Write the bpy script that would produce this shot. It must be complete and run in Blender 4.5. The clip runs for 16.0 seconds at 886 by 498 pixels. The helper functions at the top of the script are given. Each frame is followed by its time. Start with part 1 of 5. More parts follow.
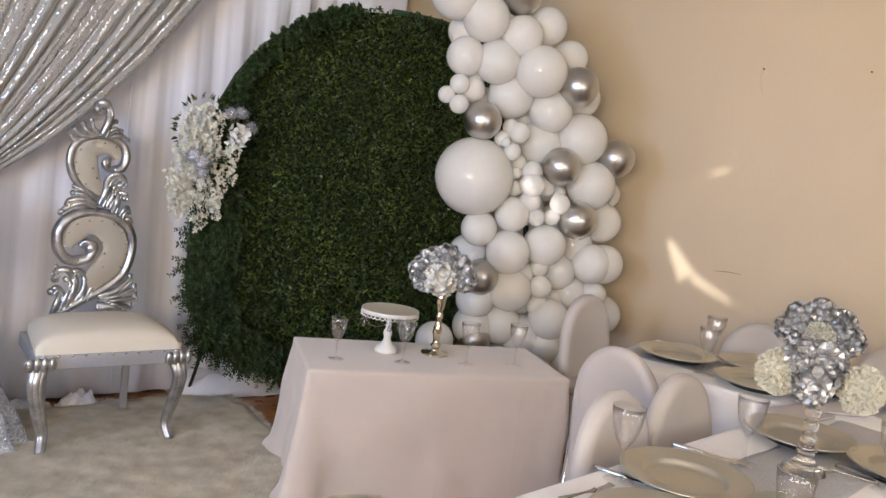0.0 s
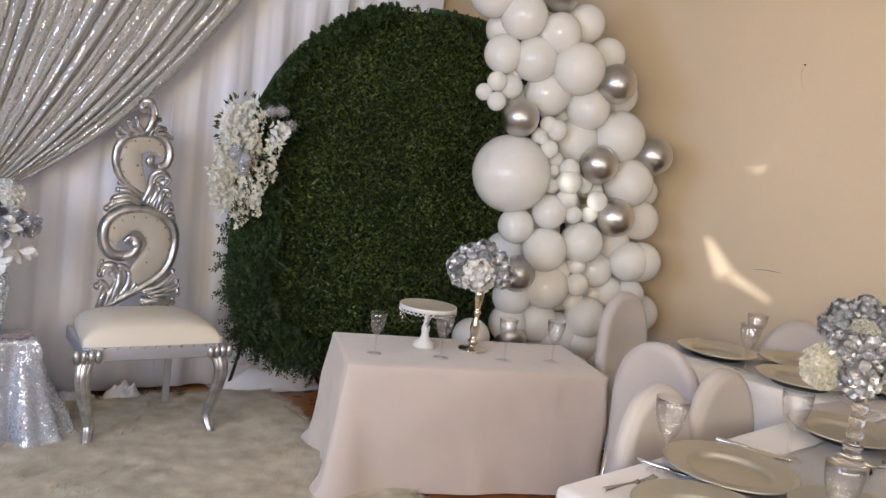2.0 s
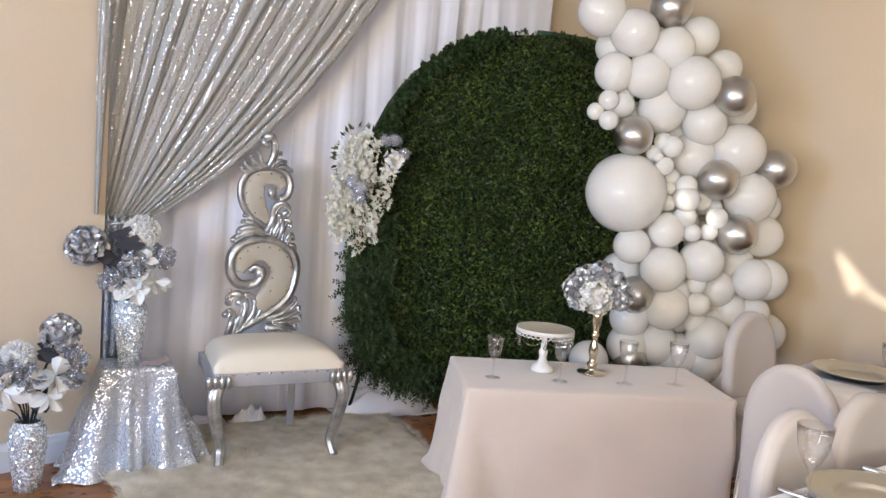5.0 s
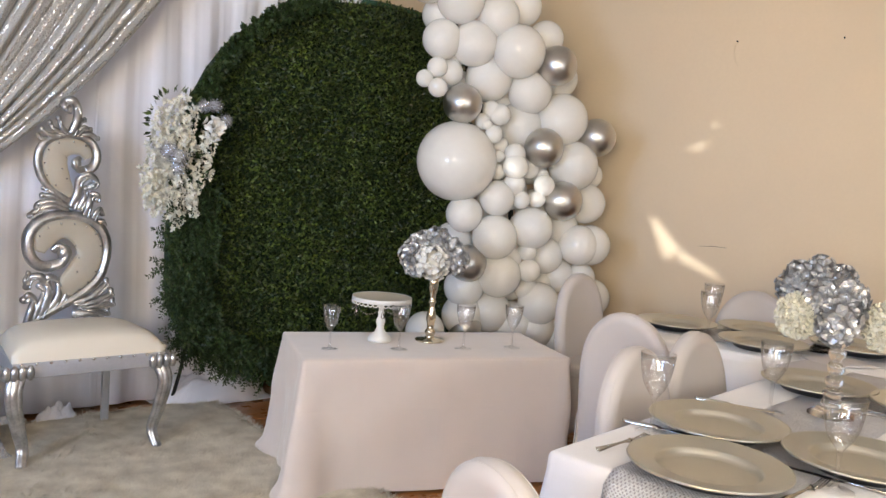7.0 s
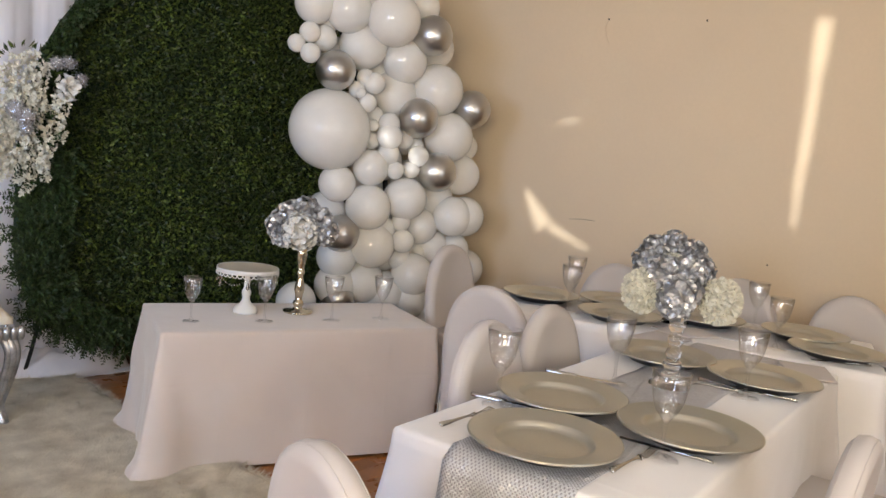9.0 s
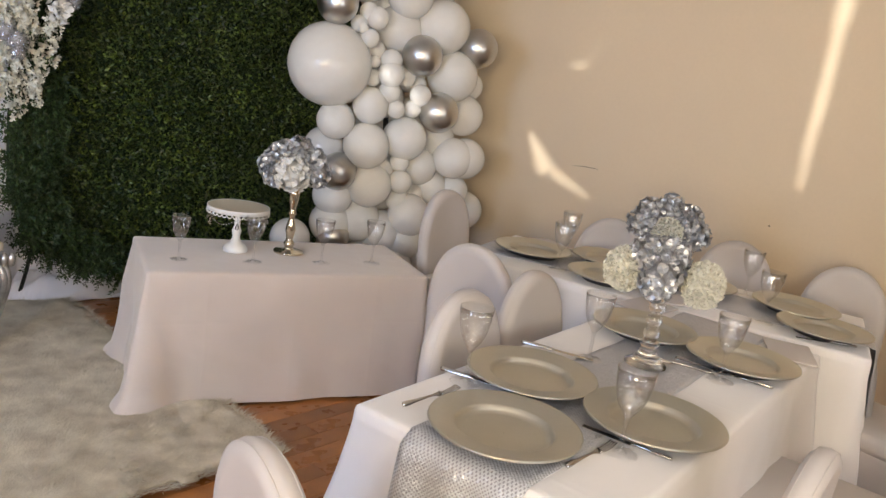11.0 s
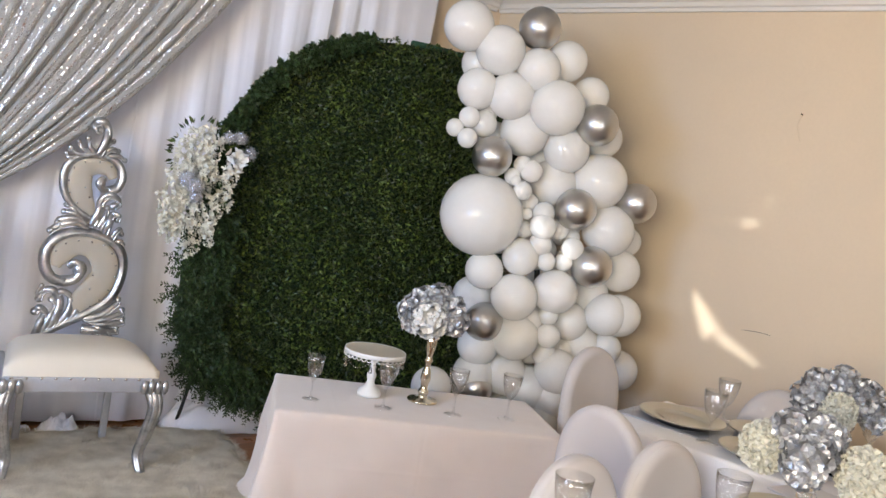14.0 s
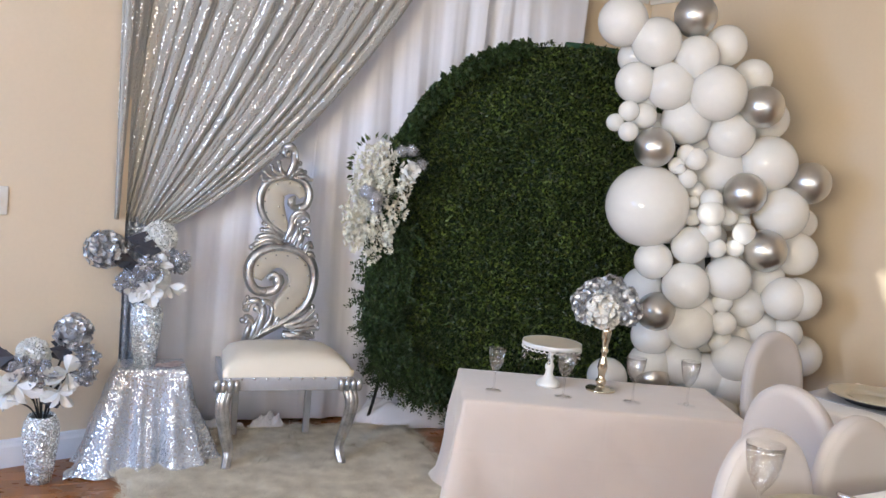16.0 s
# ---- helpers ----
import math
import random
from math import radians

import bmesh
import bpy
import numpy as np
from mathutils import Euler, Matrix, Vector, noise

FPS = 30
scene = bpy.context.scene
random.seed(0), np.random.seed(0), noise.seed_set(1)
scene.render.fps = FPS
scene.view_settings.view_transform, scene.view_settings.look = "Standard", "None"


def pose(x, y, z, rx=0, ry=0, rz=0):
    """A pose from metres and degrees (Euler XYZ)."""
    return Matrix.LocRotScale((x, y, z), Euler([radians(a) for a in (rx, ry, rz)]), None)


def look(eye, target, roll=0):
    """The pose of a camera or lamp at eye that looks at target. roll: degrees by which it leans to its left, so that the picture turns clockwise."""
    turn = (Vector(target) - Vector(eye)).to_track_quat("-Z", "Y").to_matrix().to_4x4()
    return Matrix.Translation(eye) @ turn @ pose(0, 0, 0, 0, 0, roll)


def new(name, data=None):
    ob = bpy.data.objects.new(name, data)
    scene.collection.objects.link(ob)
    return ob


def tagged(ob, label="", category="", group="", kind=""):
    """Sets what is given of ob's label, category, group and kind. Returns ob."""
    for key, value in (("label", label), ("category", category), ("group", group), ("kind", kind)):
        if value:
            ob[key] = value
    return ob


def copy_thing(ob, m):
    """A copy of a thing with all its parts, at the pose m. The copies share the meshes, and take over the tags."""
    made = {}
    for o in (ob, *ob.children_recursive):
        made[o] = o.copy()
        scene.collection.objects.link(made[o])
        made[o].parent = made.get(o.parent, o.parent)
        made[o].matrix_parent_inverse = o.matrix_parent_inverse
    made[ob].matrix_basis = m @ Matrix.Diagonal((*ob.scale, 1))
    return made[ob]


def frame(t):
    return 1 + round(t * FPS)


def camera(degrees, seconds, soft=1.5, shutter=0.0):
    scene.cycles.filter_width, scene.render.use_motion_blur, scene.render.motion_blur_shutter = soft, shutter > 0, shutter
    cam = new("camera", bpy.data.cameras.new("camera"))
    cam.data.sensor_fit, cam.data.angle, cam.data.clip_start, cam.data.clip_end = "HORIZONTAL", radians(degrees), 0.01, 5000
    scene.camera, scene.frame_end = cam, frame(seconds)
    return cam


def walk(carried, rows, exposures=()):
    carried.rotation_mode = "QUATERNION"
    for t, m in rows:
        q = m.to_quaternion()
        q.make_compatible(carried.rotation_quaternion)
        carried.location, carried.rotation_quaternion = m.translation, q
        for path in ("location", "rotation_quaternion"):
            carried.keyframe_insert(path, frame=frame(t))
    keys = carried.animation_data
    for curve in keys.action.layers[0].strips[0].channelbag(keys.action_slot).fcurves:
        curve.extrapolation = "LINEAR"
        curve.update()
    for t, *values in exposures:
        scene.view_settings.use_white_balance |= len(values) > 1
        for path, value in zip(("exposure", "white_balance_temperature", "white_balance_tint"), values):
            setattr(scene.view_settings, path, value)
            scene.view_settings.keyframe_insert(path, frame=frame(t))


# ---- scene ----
cam = camera(57.7, 16.0)
PATH = [
    (0, (0.844, -0.335, 1.439), (2.109, 1.194, 1.198), 7.2),
    (0.5, (0.835, -0.34, 1.421), (2.062, 1.221, 1.176), 7.3),
    (1, (0.839, -0.343, 1.422), (2.062, 1.22, 1.179), 7.1),
    (1.5, (0.829, -0.339, 1.42), (2.063, 1.215, 1.172), 7.2),
    (2, (0.808, -0.334, 1.413), (2.014, 1.243, 1.167), 7.1),
    (2.5, (0.807, -0.336, 1.415), (1.98, 1.265, 1.169), 7.1),
    (3, (0.815, -0.33, 1.411), (1.833, 1.373, 1.154), 6.6),
    (3.2, (0.826, -0.337, 1.408), (1.806, 1.387, 1.149), 6.5),
    (5.3, (0.772, -0.308, 1.42), (1.771, 1.412, 1.21), 4.2),
    (5.5, (0.803, -0.3, 1.395), (1.83, 1.405, 1.196), 4.1),
    (6, (0.804, -0.242, 1.376), (1.964, 1.377, 1.187), 3.9),
    (6.5, (0.794, -0.211, 1.33), (2.035, 1.347, 1.151), 3.7),
    (7, (0.808, -0.216, 1.269), (2.145, 1.26, 1.081), 4.3),
    (7.5, (0.824, -0.22, 1.272), (2.279, 1.134, 1.052), 5.0),
    (8, (0.853, -0.226, 1.286), (2.376, 1.046, 1.037), 5.4),
    (8.5, (0.875, -0.242, 1.292), (2.427, 0.995, 1.048), 5.3),
    (9, (0.888, -0.271, 1.297), (2.409, 1.004, 1.049), 5.8),
    (9.2, (0.903, -0.286, 1.294), (2.425, 0.987, 1.044), 6.7),
    (11.3, (1.028, -0.283, 1.443), (2.511, 0.976, 0.977), 8.8),
    (11.5, (1.071, -0.269, 1.441), (2.557, 0.985, 0.973), 8.4),
    (12, (1.114, -0.272, 1.448), (2.563, 1.029, 0.992), 8.7),
    (12.5, (1.156, -0.302, 1.453), (2.532, 1.115, 1.137), 12.3),
    (13, (1.172, -0.319, 1.455), (2.237, 1.351, 1.172), 11.1),
    (13.5, (1.209, -0.343, 1.449), (2.305, 1.32, 1.275), 11.0),
    (14, (1.206, -0.337, 1.429), (2.343, 1.302, 1.278), 9.7),
    (14.5, (1.192, -0.337, 1.416), (2.229, 1.367, 1.262), 7.8),
    (15, (1.154, -0.334, 1.406), (2.051, 1.446, 1.244), 6.1),
    (15.5, (1.117, -0.393, 1.403), (1.914, 1.43, 1.196), 5.3),
    (16, (1.079, -0.447, 1.405), (1.878, 1.377, 1.215), 5.2),
]
walk(cam, [(t, look(eye, target, roll)) for t, eye, target, roll in PATH], exposures=[(0.0, -0.71, 6850, 10), (1.0, -0.73, 6900, 10), (2.0, -0.77, 6900, 10), (2.5, -0.61, 6800, 9), (3.0, -0.48, 6700, 9), (5.5, -0.47, 6650, 8), (6.5, -0.51, 6750, 8), (7.0, -0.57, 6800, 8), (7.5, -0.79, 6900, 8), (9.0, -0.87, 6950, 9), (11.5, -0.83, 7050, 9), (12.5, -0.75, 6950, 9), (13.5, -0.50, 6500, 8), (16.0, -0.48, 6450, 8)])

# ---- light: lamps for daylight from unseen windows behind and beside the camera ----
world = bpy.data.worlds.new("sky")
scene.world = world
world.use_nodes = True
wn = world.node_tree.nodes
sky = wn.new("ShaderNodeTexSky")
sky.sky_type, sky.sun_disc = "NISHITA", False
sky.sun_elevation, sky.sun_rotation = radians(3), radians(-99.5)
world.node_tree.links.new(sky.outputs[0], wn["Background"].inputs[0])
wn["Background"].inputs[1].default_value = 0.15

SUN_AIM = Vector((7.16, 1.20, -0.42)).normalized()
sun = new("sun", bpy.data.lights.new("sun", "SUN"))
sun.data.energy, sun.data.angle, sun.data.color = 4.5, radians(0.5), (1.0, 0.96, 0.9)
sun.matrix_world = look(-SUN_AIM * 20, (0, 0, 0))


def window_light(name, eye, aim, wide, high, watts, colour, spread=180):
    """An area lamp before an unseen window, standing in for its daylight."""
    lamp = new(name, bpy.data.lights.new(name, "AREA"))
    lamp.data.shape, lamp.data.size, lamp.data.size_y = "RECTANGLE", wide, high
    lamp.data.energy, lamp.data.color, lamp.data.spread = watts, colour, radians(spread)
    lamp.matrix_world = look(eye, aim)
    return lamp


window_light("window_light_west", (-1.55, 1.15, 1.6), (1.7, 3.1, 0.7), 1.8, 1.4, 108, (0.37, 0.58, 1.0), 120)
# the next two aim at the ceiling as added fill; no warm source is known
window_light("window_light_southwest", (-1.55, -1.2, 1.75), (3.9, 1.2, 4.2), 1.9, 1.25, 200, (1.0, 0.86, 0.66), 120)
window_light("window_light_south", (1.5, -2.55, 1.6), (1.7, 0.6, 4.4), 2.8, 1.4, 122, (0.76, 0.85, 1.0))


# ---- materials ----
def material(name, colour, rough=0.6, metal=0.0, vary=0.08, size=6.0, fine=120.0, bump=0.15, sheen=0.0, second=None, depth=0.002, wrinkle=0.0, crease=0.0):
    """A surface with a broad and a fine variation of colour, gloss and relief."""
    m = bpy.data.materials.new(name)
    m.use_nodes = True
    n, l = m.node_tree.nodes, m.node_tree.links
    b = n["Principled BSDF"]
    co = n.new("ShaderNodeTexCoord")
    big, small = n.new("ShaderNodeTexNoise"), n.new("ShaderNodeTexNoise")
    big.inputs["Scale"].default_value, big.inputs["Detail"].default_value = size, 4
    small.inputs["Scale"].default_value, small.inputs["Detail"].default_value = fine, 3
    l.new(co.outputs["Object"], big.inputs["Vector"])
    l.new(co.outputs["Object"], small.inputs["Vector"])
    mix = n.new("ShaderNodeMix")
    mix.data_type = "RGBA"
    c = Vector(colour)
    mix.inputs[6].default_value = (*(c * (1 - vary)), 1)
    mix.inputs[7].default_value = (*(Vector(second) if second else c * (1 + vary)), 1)
    add = n.new("ShaderNodeMath")
    add.operation = "MULTIPLY_ADD"
    add.inputs[1].default_value, add.inputs[2].default_value = 0.35, 0.32
    l.new(small.outputs["Fac"], add.inputs[0])
    both = n.new("ShaderNodeMath")
    both.operation = "MULTIPLY"
    l.new(add.outputs[0], both.inputs[0])
    l.new(big.outputs["Fac"], both.inputs[1])
    ramp = n.new("ShaderNodeMapRange")
    ramp.inputs[1].default_value, ramp.inputs[2].default_value = 0.12, 0.38
    l.new(both.outputs[0], ramp.inputs[0])
    l.new(ramp.outputs[0], mix.inputs[0])
    l.new(mix.outputs[2], b.inputs["Base Color"])
    rr = n.new("ShaderNodeMapRange")
    rr.inputs[3].default_value, rr.inputs[4].default_value = max(0.02, rough * 0.85), min(1, rough * 1.15)
    l.new(big.outputs["Fac"], rr.inputs[0])
    l.new(rr.outputs[0], b.inputs["Roughness"])
    b.inputs["Metallic"].default_value = metal
    if sheen:
        b.inputs["Sheen Weight"].default_value = sheen
    if bump:
        bp = n.new("ShaderNodeBump")
        bp.inputs["Strength"].default_value, bp.inputs["Distance"].default_value = bump, depth
        l.new(small.outputs["Fac"], bp.inputs["Height"])
        l.new(bp.outputs[0], b.inputs["Normal"])
        if wrinkle:
            wr, wb = n.new("ShaderNodeTexNoise"), n.new("ShaderNodeBump")
            wr.inputs["Scale"].default_value, wr.inputs["Detail"].default_value, wr.inputs["Distortion"].default_value = 5.0, 2, 0.0
            wb.inputs["Strength"].default_value, wb.inputs["Distance"].default_value = wrinkle, 0.02
            l.new(co.outputs["Object"], wr.inputs["Vector"])
            l.new(wr.outputs["Fac"], wb.inputs["Height"])
            l.new(wb.outputs[0], bp.inputs["Normal"])
        if crease:
            # ironed fold lines, a hand's width apart
            sx, total = n.new("ShaderNodeSeparateXYZ"), n.new("ShaderNodeMath")
            l.new(co.outputs["Object"], sx.inputs[0])
            total.operation = "MAXIMUM"
            for k, axis in enumerate((0, 2)):
                pp, mr = n.new("ShaderNodeMath"), n.new("ShaderNodeMapRange")
                pp.operation, pp.inputs[1].default_value = "PINGPONG", crease / 2
                l.new(sx.outputs[axis], pp.inputs[0])
                l.new(pp.outputs[0], mr.inputs[0])
                mr.inputs[1].default_value, mr.inputs[2].default_value, mr.inputs[3].default_value, mr.inputs[4].default_value = 0.0, 0.012, 1.0, 0.0
                l.new(mr.outputs[0], total.inputs[k])
            cb = n.new("ShaderNodeBump")
            cb.inputs["Strength"].default_value, cb.inputs["Distance"].default_value = 0.08, 0.006
            l.new(total.outputs[0], cb.inputs["Height"])
            l.new(wb.outputs[0], cb.inputs["Normal"])
            l.new(cb.outputs[0], bp.inputs["Normal"])
    return m


def sequins(name, colour, scale, turn, rough=0.2, metal=0.85, gap=0.35, spark=1.0, shine=None):
    """Cloth sewn with small mirror discs, each tilted its own way."""
    m = material(name, colour, rough, metal, 0.15, 3.0, 300.0, 0.0)
    n, l = m.node_tree.nodes, m.node_tree.links
    b = n["Principled BSDF"]
    co, v = n.new("ShaderNodeTexCoord"), n.new("ShaderNodeTexVoronoi")
    v.inputs["Scale"].default_value = scale
    l.new(co.outputs["Object"], v.inputs["Vector"])
    off = n.new("ShaderNodeVectorMath")
    off.operation = "SUBTRACT"
    off.inputs[1].default_value = (0.5, 0.5, 0.5)
    l.new(v.outputs["Color"], off.inputs[0])
    sc = n.new("ShaderNodeVectorMath")
    sc.operation = "SCALE"
    sc.inputs["Scale"].default_value = turn
    l.new(off.outputs[0], sc.inputs[0])
    g, ad, no = n.new("ShaderNodeNewGeometry"), n.new("ShaderNodeVectorMath"), n.new("ShaderNodeVectorMath")
    ad.operation, no.operation = "ADD", "NORMALIZE"
    l.new(g.outputs["Normal"], ad.inputs[0])
    l.new(sc.outputs[0], ad.inputs[1])
    l.new(ad.outputs[0], no.inputs[0])
    l.new(no.outputs[0], b.inputs["Normal"])
    lt = n.new("ShaderNodeMath")
    lt.operation = "LESS_THAN"
    lt.inputs[1].default_value = 1 - gap
    l.new(v.outputs["Distance"], lt.inputs[0])
    mr = n.new("ShaderNodeMapRange")
    mr.inputs[3].default_value, mr.inputs[4].default_value = 0.1, metal
    sep, pick, keep = n.new("ShaderNodeSeparateColor"), n.new("ShaderNodeMath"), n.new("ShaderNodeMath")
    pick.operation, keep.operation = "LESS_THAN", "MULTIPLY"
    pick.inputs[1].default_value = spark
    l.new(v.outputs["Color"], sep.inputs[0])
    l.new(sep.outputs[2], pick.inputs[0])
    l.new(pick.outputs[0], keep.inputs[0])
    l.new(lt.outputs[0], keep.inputs[1])
    l.new(keep.outputs[0], mr.inputs[0])
    l.new(mr.outputs[0], b.inputs["Metallic"])
    ro = n.new("ShaderNodeMapRange")
    ro.inputs[3].default_value, ro.inputs[4].default_value = 0.55, rough
    l.new(keep.outputs[0], ro.inputs[0])
    l.new(ro.outputs[0], b.inputs["Roughness"])
    if shine:
        old, mx = b.inputs["Base Color"].links[0].from_socket, n.new("ShaderNodeMix")
        mx.data_type = "RGBA"
        mx.inputs[7].default_value = (*shine, 1)
        l.new(keep.outputs[0], mx.inputs[0])
        l.new(old, mx.inputs[6])
        l.new(mx.outputs[2], b.inputs["Base Color"])
    return m


def clear(name, colour=(1, 1, 1), rough=0.02, ior=1.45):
    m = bpy.data.materials.new(name)
    m.use_nodes = True
    b = m.node_tree.nodes["Principled BSDF"]
    b.inputs["Base Color"].default_value = (*colour, 1)
    b.inputs["Roughness"].default_value = rough
    b.inputs["Transmission Weight"].default_value = 1.0
    b.inputs["IOR"].default_value = ior
    return m


def leafy(name, dark, light, rough):
    """Leaves that differ one by one, in broad drifts."""
    m = material(name, dark, rough, 0, 0.4, 3.0, 90, 0.0)
    n, l = m.node_tree.nodes, m.node_tree.links
    b = n["Principled BSDF"]
    g, ns, mx, co = n.new("ShaderNodeNewGeometry"), n.new("ShaderNodeTexNoise"), n.new("ShaderNodeMix"), n.new("ShaderNodeTexCoord")
    ns.inputs["Scale"].default_value = 4.0
    l.new(co.outputs["Object"], ns.inputs["Vector"])
    mu = n.new("ShaderNodeMath")
    mu.operation = "MULTIPLY"
    pw = n.new("ShaderNodeMath")
    pw.operation = "POWER"
    pw.inputs[1].default_value = 2.6
    l.new(g.outputs["Random Per Island"], pw.inputs[0])
    sc = n.new("ShaderNodeMapRange")
    sc.inputs[1].default_value, sc.inputs[2].default_value, sc.inputs[3].default_value, sc.inputs[4].default_value = 0.3, 0.7, 0.35, 1.3
    l.new(ns.outputs["Fac"], sc.inputs[0])
    l.new(pw.outputs[0], mu.inputs[0])
    l.new(sc.outputs[0], mu.inputs[1])
    mx.data_type = "RGBA"
    mx.inputs[6].default_value, mx.inputs[7].default_value = (*dark, 1), (*light, 1)
    l.new(mu.outputs[0], mx.inputs[0])
    l.new(mx.outputs[2], b.inputs["Base Color"])
    return m


def thin_glass(name, tint=0.96, cut=0.0, top=0.65):
    """A clear shell: what lies behind shows through, and it shines by its angle."""
    m = bpy.data.materials.new(name)
    m.use_nodes = True
    n, l = m.node_tree.nodes, m.node_tree.links
    n.remove(n["Principled BSDF"])
    tr, gl, fr, mx = n.new("ShaderNodeBsdfTransparent"), n.new("ShaderNodeBsdfGlossy"), n.new("ShaderNodeLayerWeight"), n.new("ShaderNodeMixShader")
    tr.inputs[0].default_value = (tint, tint, tint, 1)
    gl.inputs["Roughness"].default_value = 0.04
    cv = n.new("ShaderNodeMapRange")
    cv.inputs[3].default_value, cv.inputs[4].default_value = 0.10 + 0.13 * cut, top
    pw = n.new("ShaderNodeMath")
    pw.operation = "POWER"
    pw.inputs[1].default_value = 3.0
    l.new(fr.outputs["Facing"], pw.inputs[0])
    l.new(pw.outputs[0], cv.inputs[0])
    l.new(cv.outputs[0], mx.inputs[0])
    l.new(tr.outputs[0], mx.inputs[1])
    l.new(gl.outputs[0], mx.inputs[2])
    l.new(mx.outputs[0], n["Material Output"].inputs[0])
    if cut:
        v, bp, co = n.new("ShaderNodeTexVoronoi"), n.new("ShaderNodeBump"), n.new("ShaderNodeTexCoord")
        v.inputs["Scale"].default_value = 110
        bp.inputs["Strength"].default_value, bp.inputs["Distance"].default_value = cut, 0.004
        l.new(co.outputs["Object"], v.inputs["Vector"])
        l.new(v.outputs["Distance"], bp.inputs["Height"])
        l.new(bp.outputs[0], fr.inputs["Normal"])
        l.new(bp.outputs[0], gl.inputs["Normal"])
    return m


def striped_sequins(name, colour, lines):
    """Voile with rows of sequins sewn down its length."""
    m = sequins(name, colour, 215, 0.8, 0.2, 0.95, spark=0.5, shine=(0.9, 0.9, 0.9))
    n, l = m.node_tree.nodes, m.node_tree.links
    b = n["Principled BSDF"]
    uv, sp, ns = n.new("ShaderNodeTexCoord"), n.new("ShaderNodeSeparateXYZ"), n.new("ShaderNodeTexNoise")
    ns.inputs["Scale"].default_value = 5.0
    l.new(uv.outputs["UV"], sp.inputs[0])
    l.new(uv.outputs["UV"], ns.inputs["Vector"])
    wob, mul, fra, near = n.new("ShaderNodeMath"), n.new("ShaderNodeMath"), n.new("ShaderNodeMath"), n.new("ShaderNodeMath")
    wob.operation, mul.operation, fra.operation, near.operation = "MULTIPLY_ADD", "MULTIPLY", "SINE", "GREATER_THAN"
    wob.inputs[1].default_value = 0.05
    l.new(ns.outputs["Fac"], wob.inputs[0])
    l.new(sp.outputs[0], wob.inputs[2])
    mul.inputs[1].default_value = 6.2832 * lines
    l.new(wob.outputs[0], mul.inputs[0])
    l.new(mul.outputs[0], fra.inputs[0])
    near.inputs[1].default_value = 0.6
    l.new(fra.outputs[0], near.inputs[0])
    for key, plain in (("Metallic", 0.05), ("Roughness", 0.65)):
        old = b.inputs[key].links[0].from_socket
        mx = n.new("ShaderNodeMix")
        mx.inputs[2].default_value = plain
        l.new(near.outputs[0], mx.inputs[0])
        l.new(old, mx.inputs[3])
        l.new(mx.outputs[0], b.inputs[key])
    old, mx = b.inputs["Base Color"].links[0].from_socket, n.new("ShaderNodeMix")
    mx.data_type = "RGBA"
    mx.inputs[6].default_value = (*colour, 1)
    l.new(near.outputs[0], mx.inputs[0])
    l.new(old, mx.inputs[7])
    l.new(mx.outputs[2], b.inputs["Base Color"])
    return m


M_WALL = material("cream_paint", (0.69, 0.565, 0.41), 0.5, 0, 0.04, 1.2, 60, 0.12)
M_CEIL = material("white_ceiling_paint", (0.87, 0.86, 0.84), 0.8, 0, 0.03, 2, 80, 0.1)
M_TRIM = material("white_gloss_paint", (0.74, 0.70, 0.64), 0.35, 0, 0.03, 4, 80, 0.05)
# trim white with the cool window light mixed into its colour
M_TRIM_COOL = material("pale_blue_white_paint", (0.72, 0.73, 0.76), 0.35, 0, 0.03, 4, 80, 0.05)
M_WOOD = material("red_oak_floor", (0.25, 0.085, 0.03), 0.3, 0, 0.3, 9, 160, 0.08, second=(0.36, 0.14, 0.05))
M_PLANK = material("red_oak_strip", (0.30, 0.105, 0.03), 0.28, 0, 0.3, 7, 160, 0.06, second=(0.46, 0.185, 0.055))
nd, lk = M_PLANK.node_tree.nodes, M_PLANK.node_tree.links
hue, info = nd.new("ShaderNodeHueSaturation"), nd.new("ShaderNodeObjectInfo")
val = nd.new("ShaderNodeMapRange")
val.inputs[3].default_value, val.inputs[4].default_value = 0.7, 1.25
lk.new(info.outputs["Random"], val.inputs[0])
lk.new(val.outputs[0], hue.inputs["Value"])
src = nd["Principled BSDF"].inputs["Base Color"].links[0].from_socket
lk.new(src, hue.inputs["Color"])
lk.new(hue.outputs[0], nd["Principled BSDF"].inputs["Base Color"])
M_DRAPE = material("white_voile", (0.88, 0.87, 0.92), 0.75, 0, 0.03, 5, 400, 0.1, sheen=0.2, wrinkle=0.15)
# white cloth whose dimmer, pinkish tone carries the warm bounce and shade
M_CLOTH_SHADED = material("blush_white_linen", (0.665, 0.575, 0.515), 0.8, 0, 0.04, 3, 420, 0.15, sheen=0.6, wrinkle=0.5, crease=0.34)
M_CLOTH = material("white_tablecloth", (0.84, 0.81, 0.80), 0.8, 0, 0.03, 4, 500, 0.12, sheen=0.5, wrinkle=0.5, crease=0.34)
M_SPANDEX = material("white_spandex", (0.57, 0.53, 0.515), 0.6, 0, 0.025, 5, 500, 0.06, sheen=0.1, wrinkle=0.12)
M_FUR = material("cream_white_fur", (0.57, 0.49, 0.37), 0.9, 0, 0.15, 11, 220, 0.4, second=(0.80, 0.735, 0.60), depth=0.008)
M_SWAG = striped_sequins("silver_sequin_striped_voile", (0.42, 0.41, 0.38), 50)
M_SEQUIN_CLOTH = sequins("silver_sequin_cloth", (0.42, 0.445, 0.49), 210, 0.55, 0.2, 0.9, spark=0.55, shine=(0.80, 0.84, 0.90))
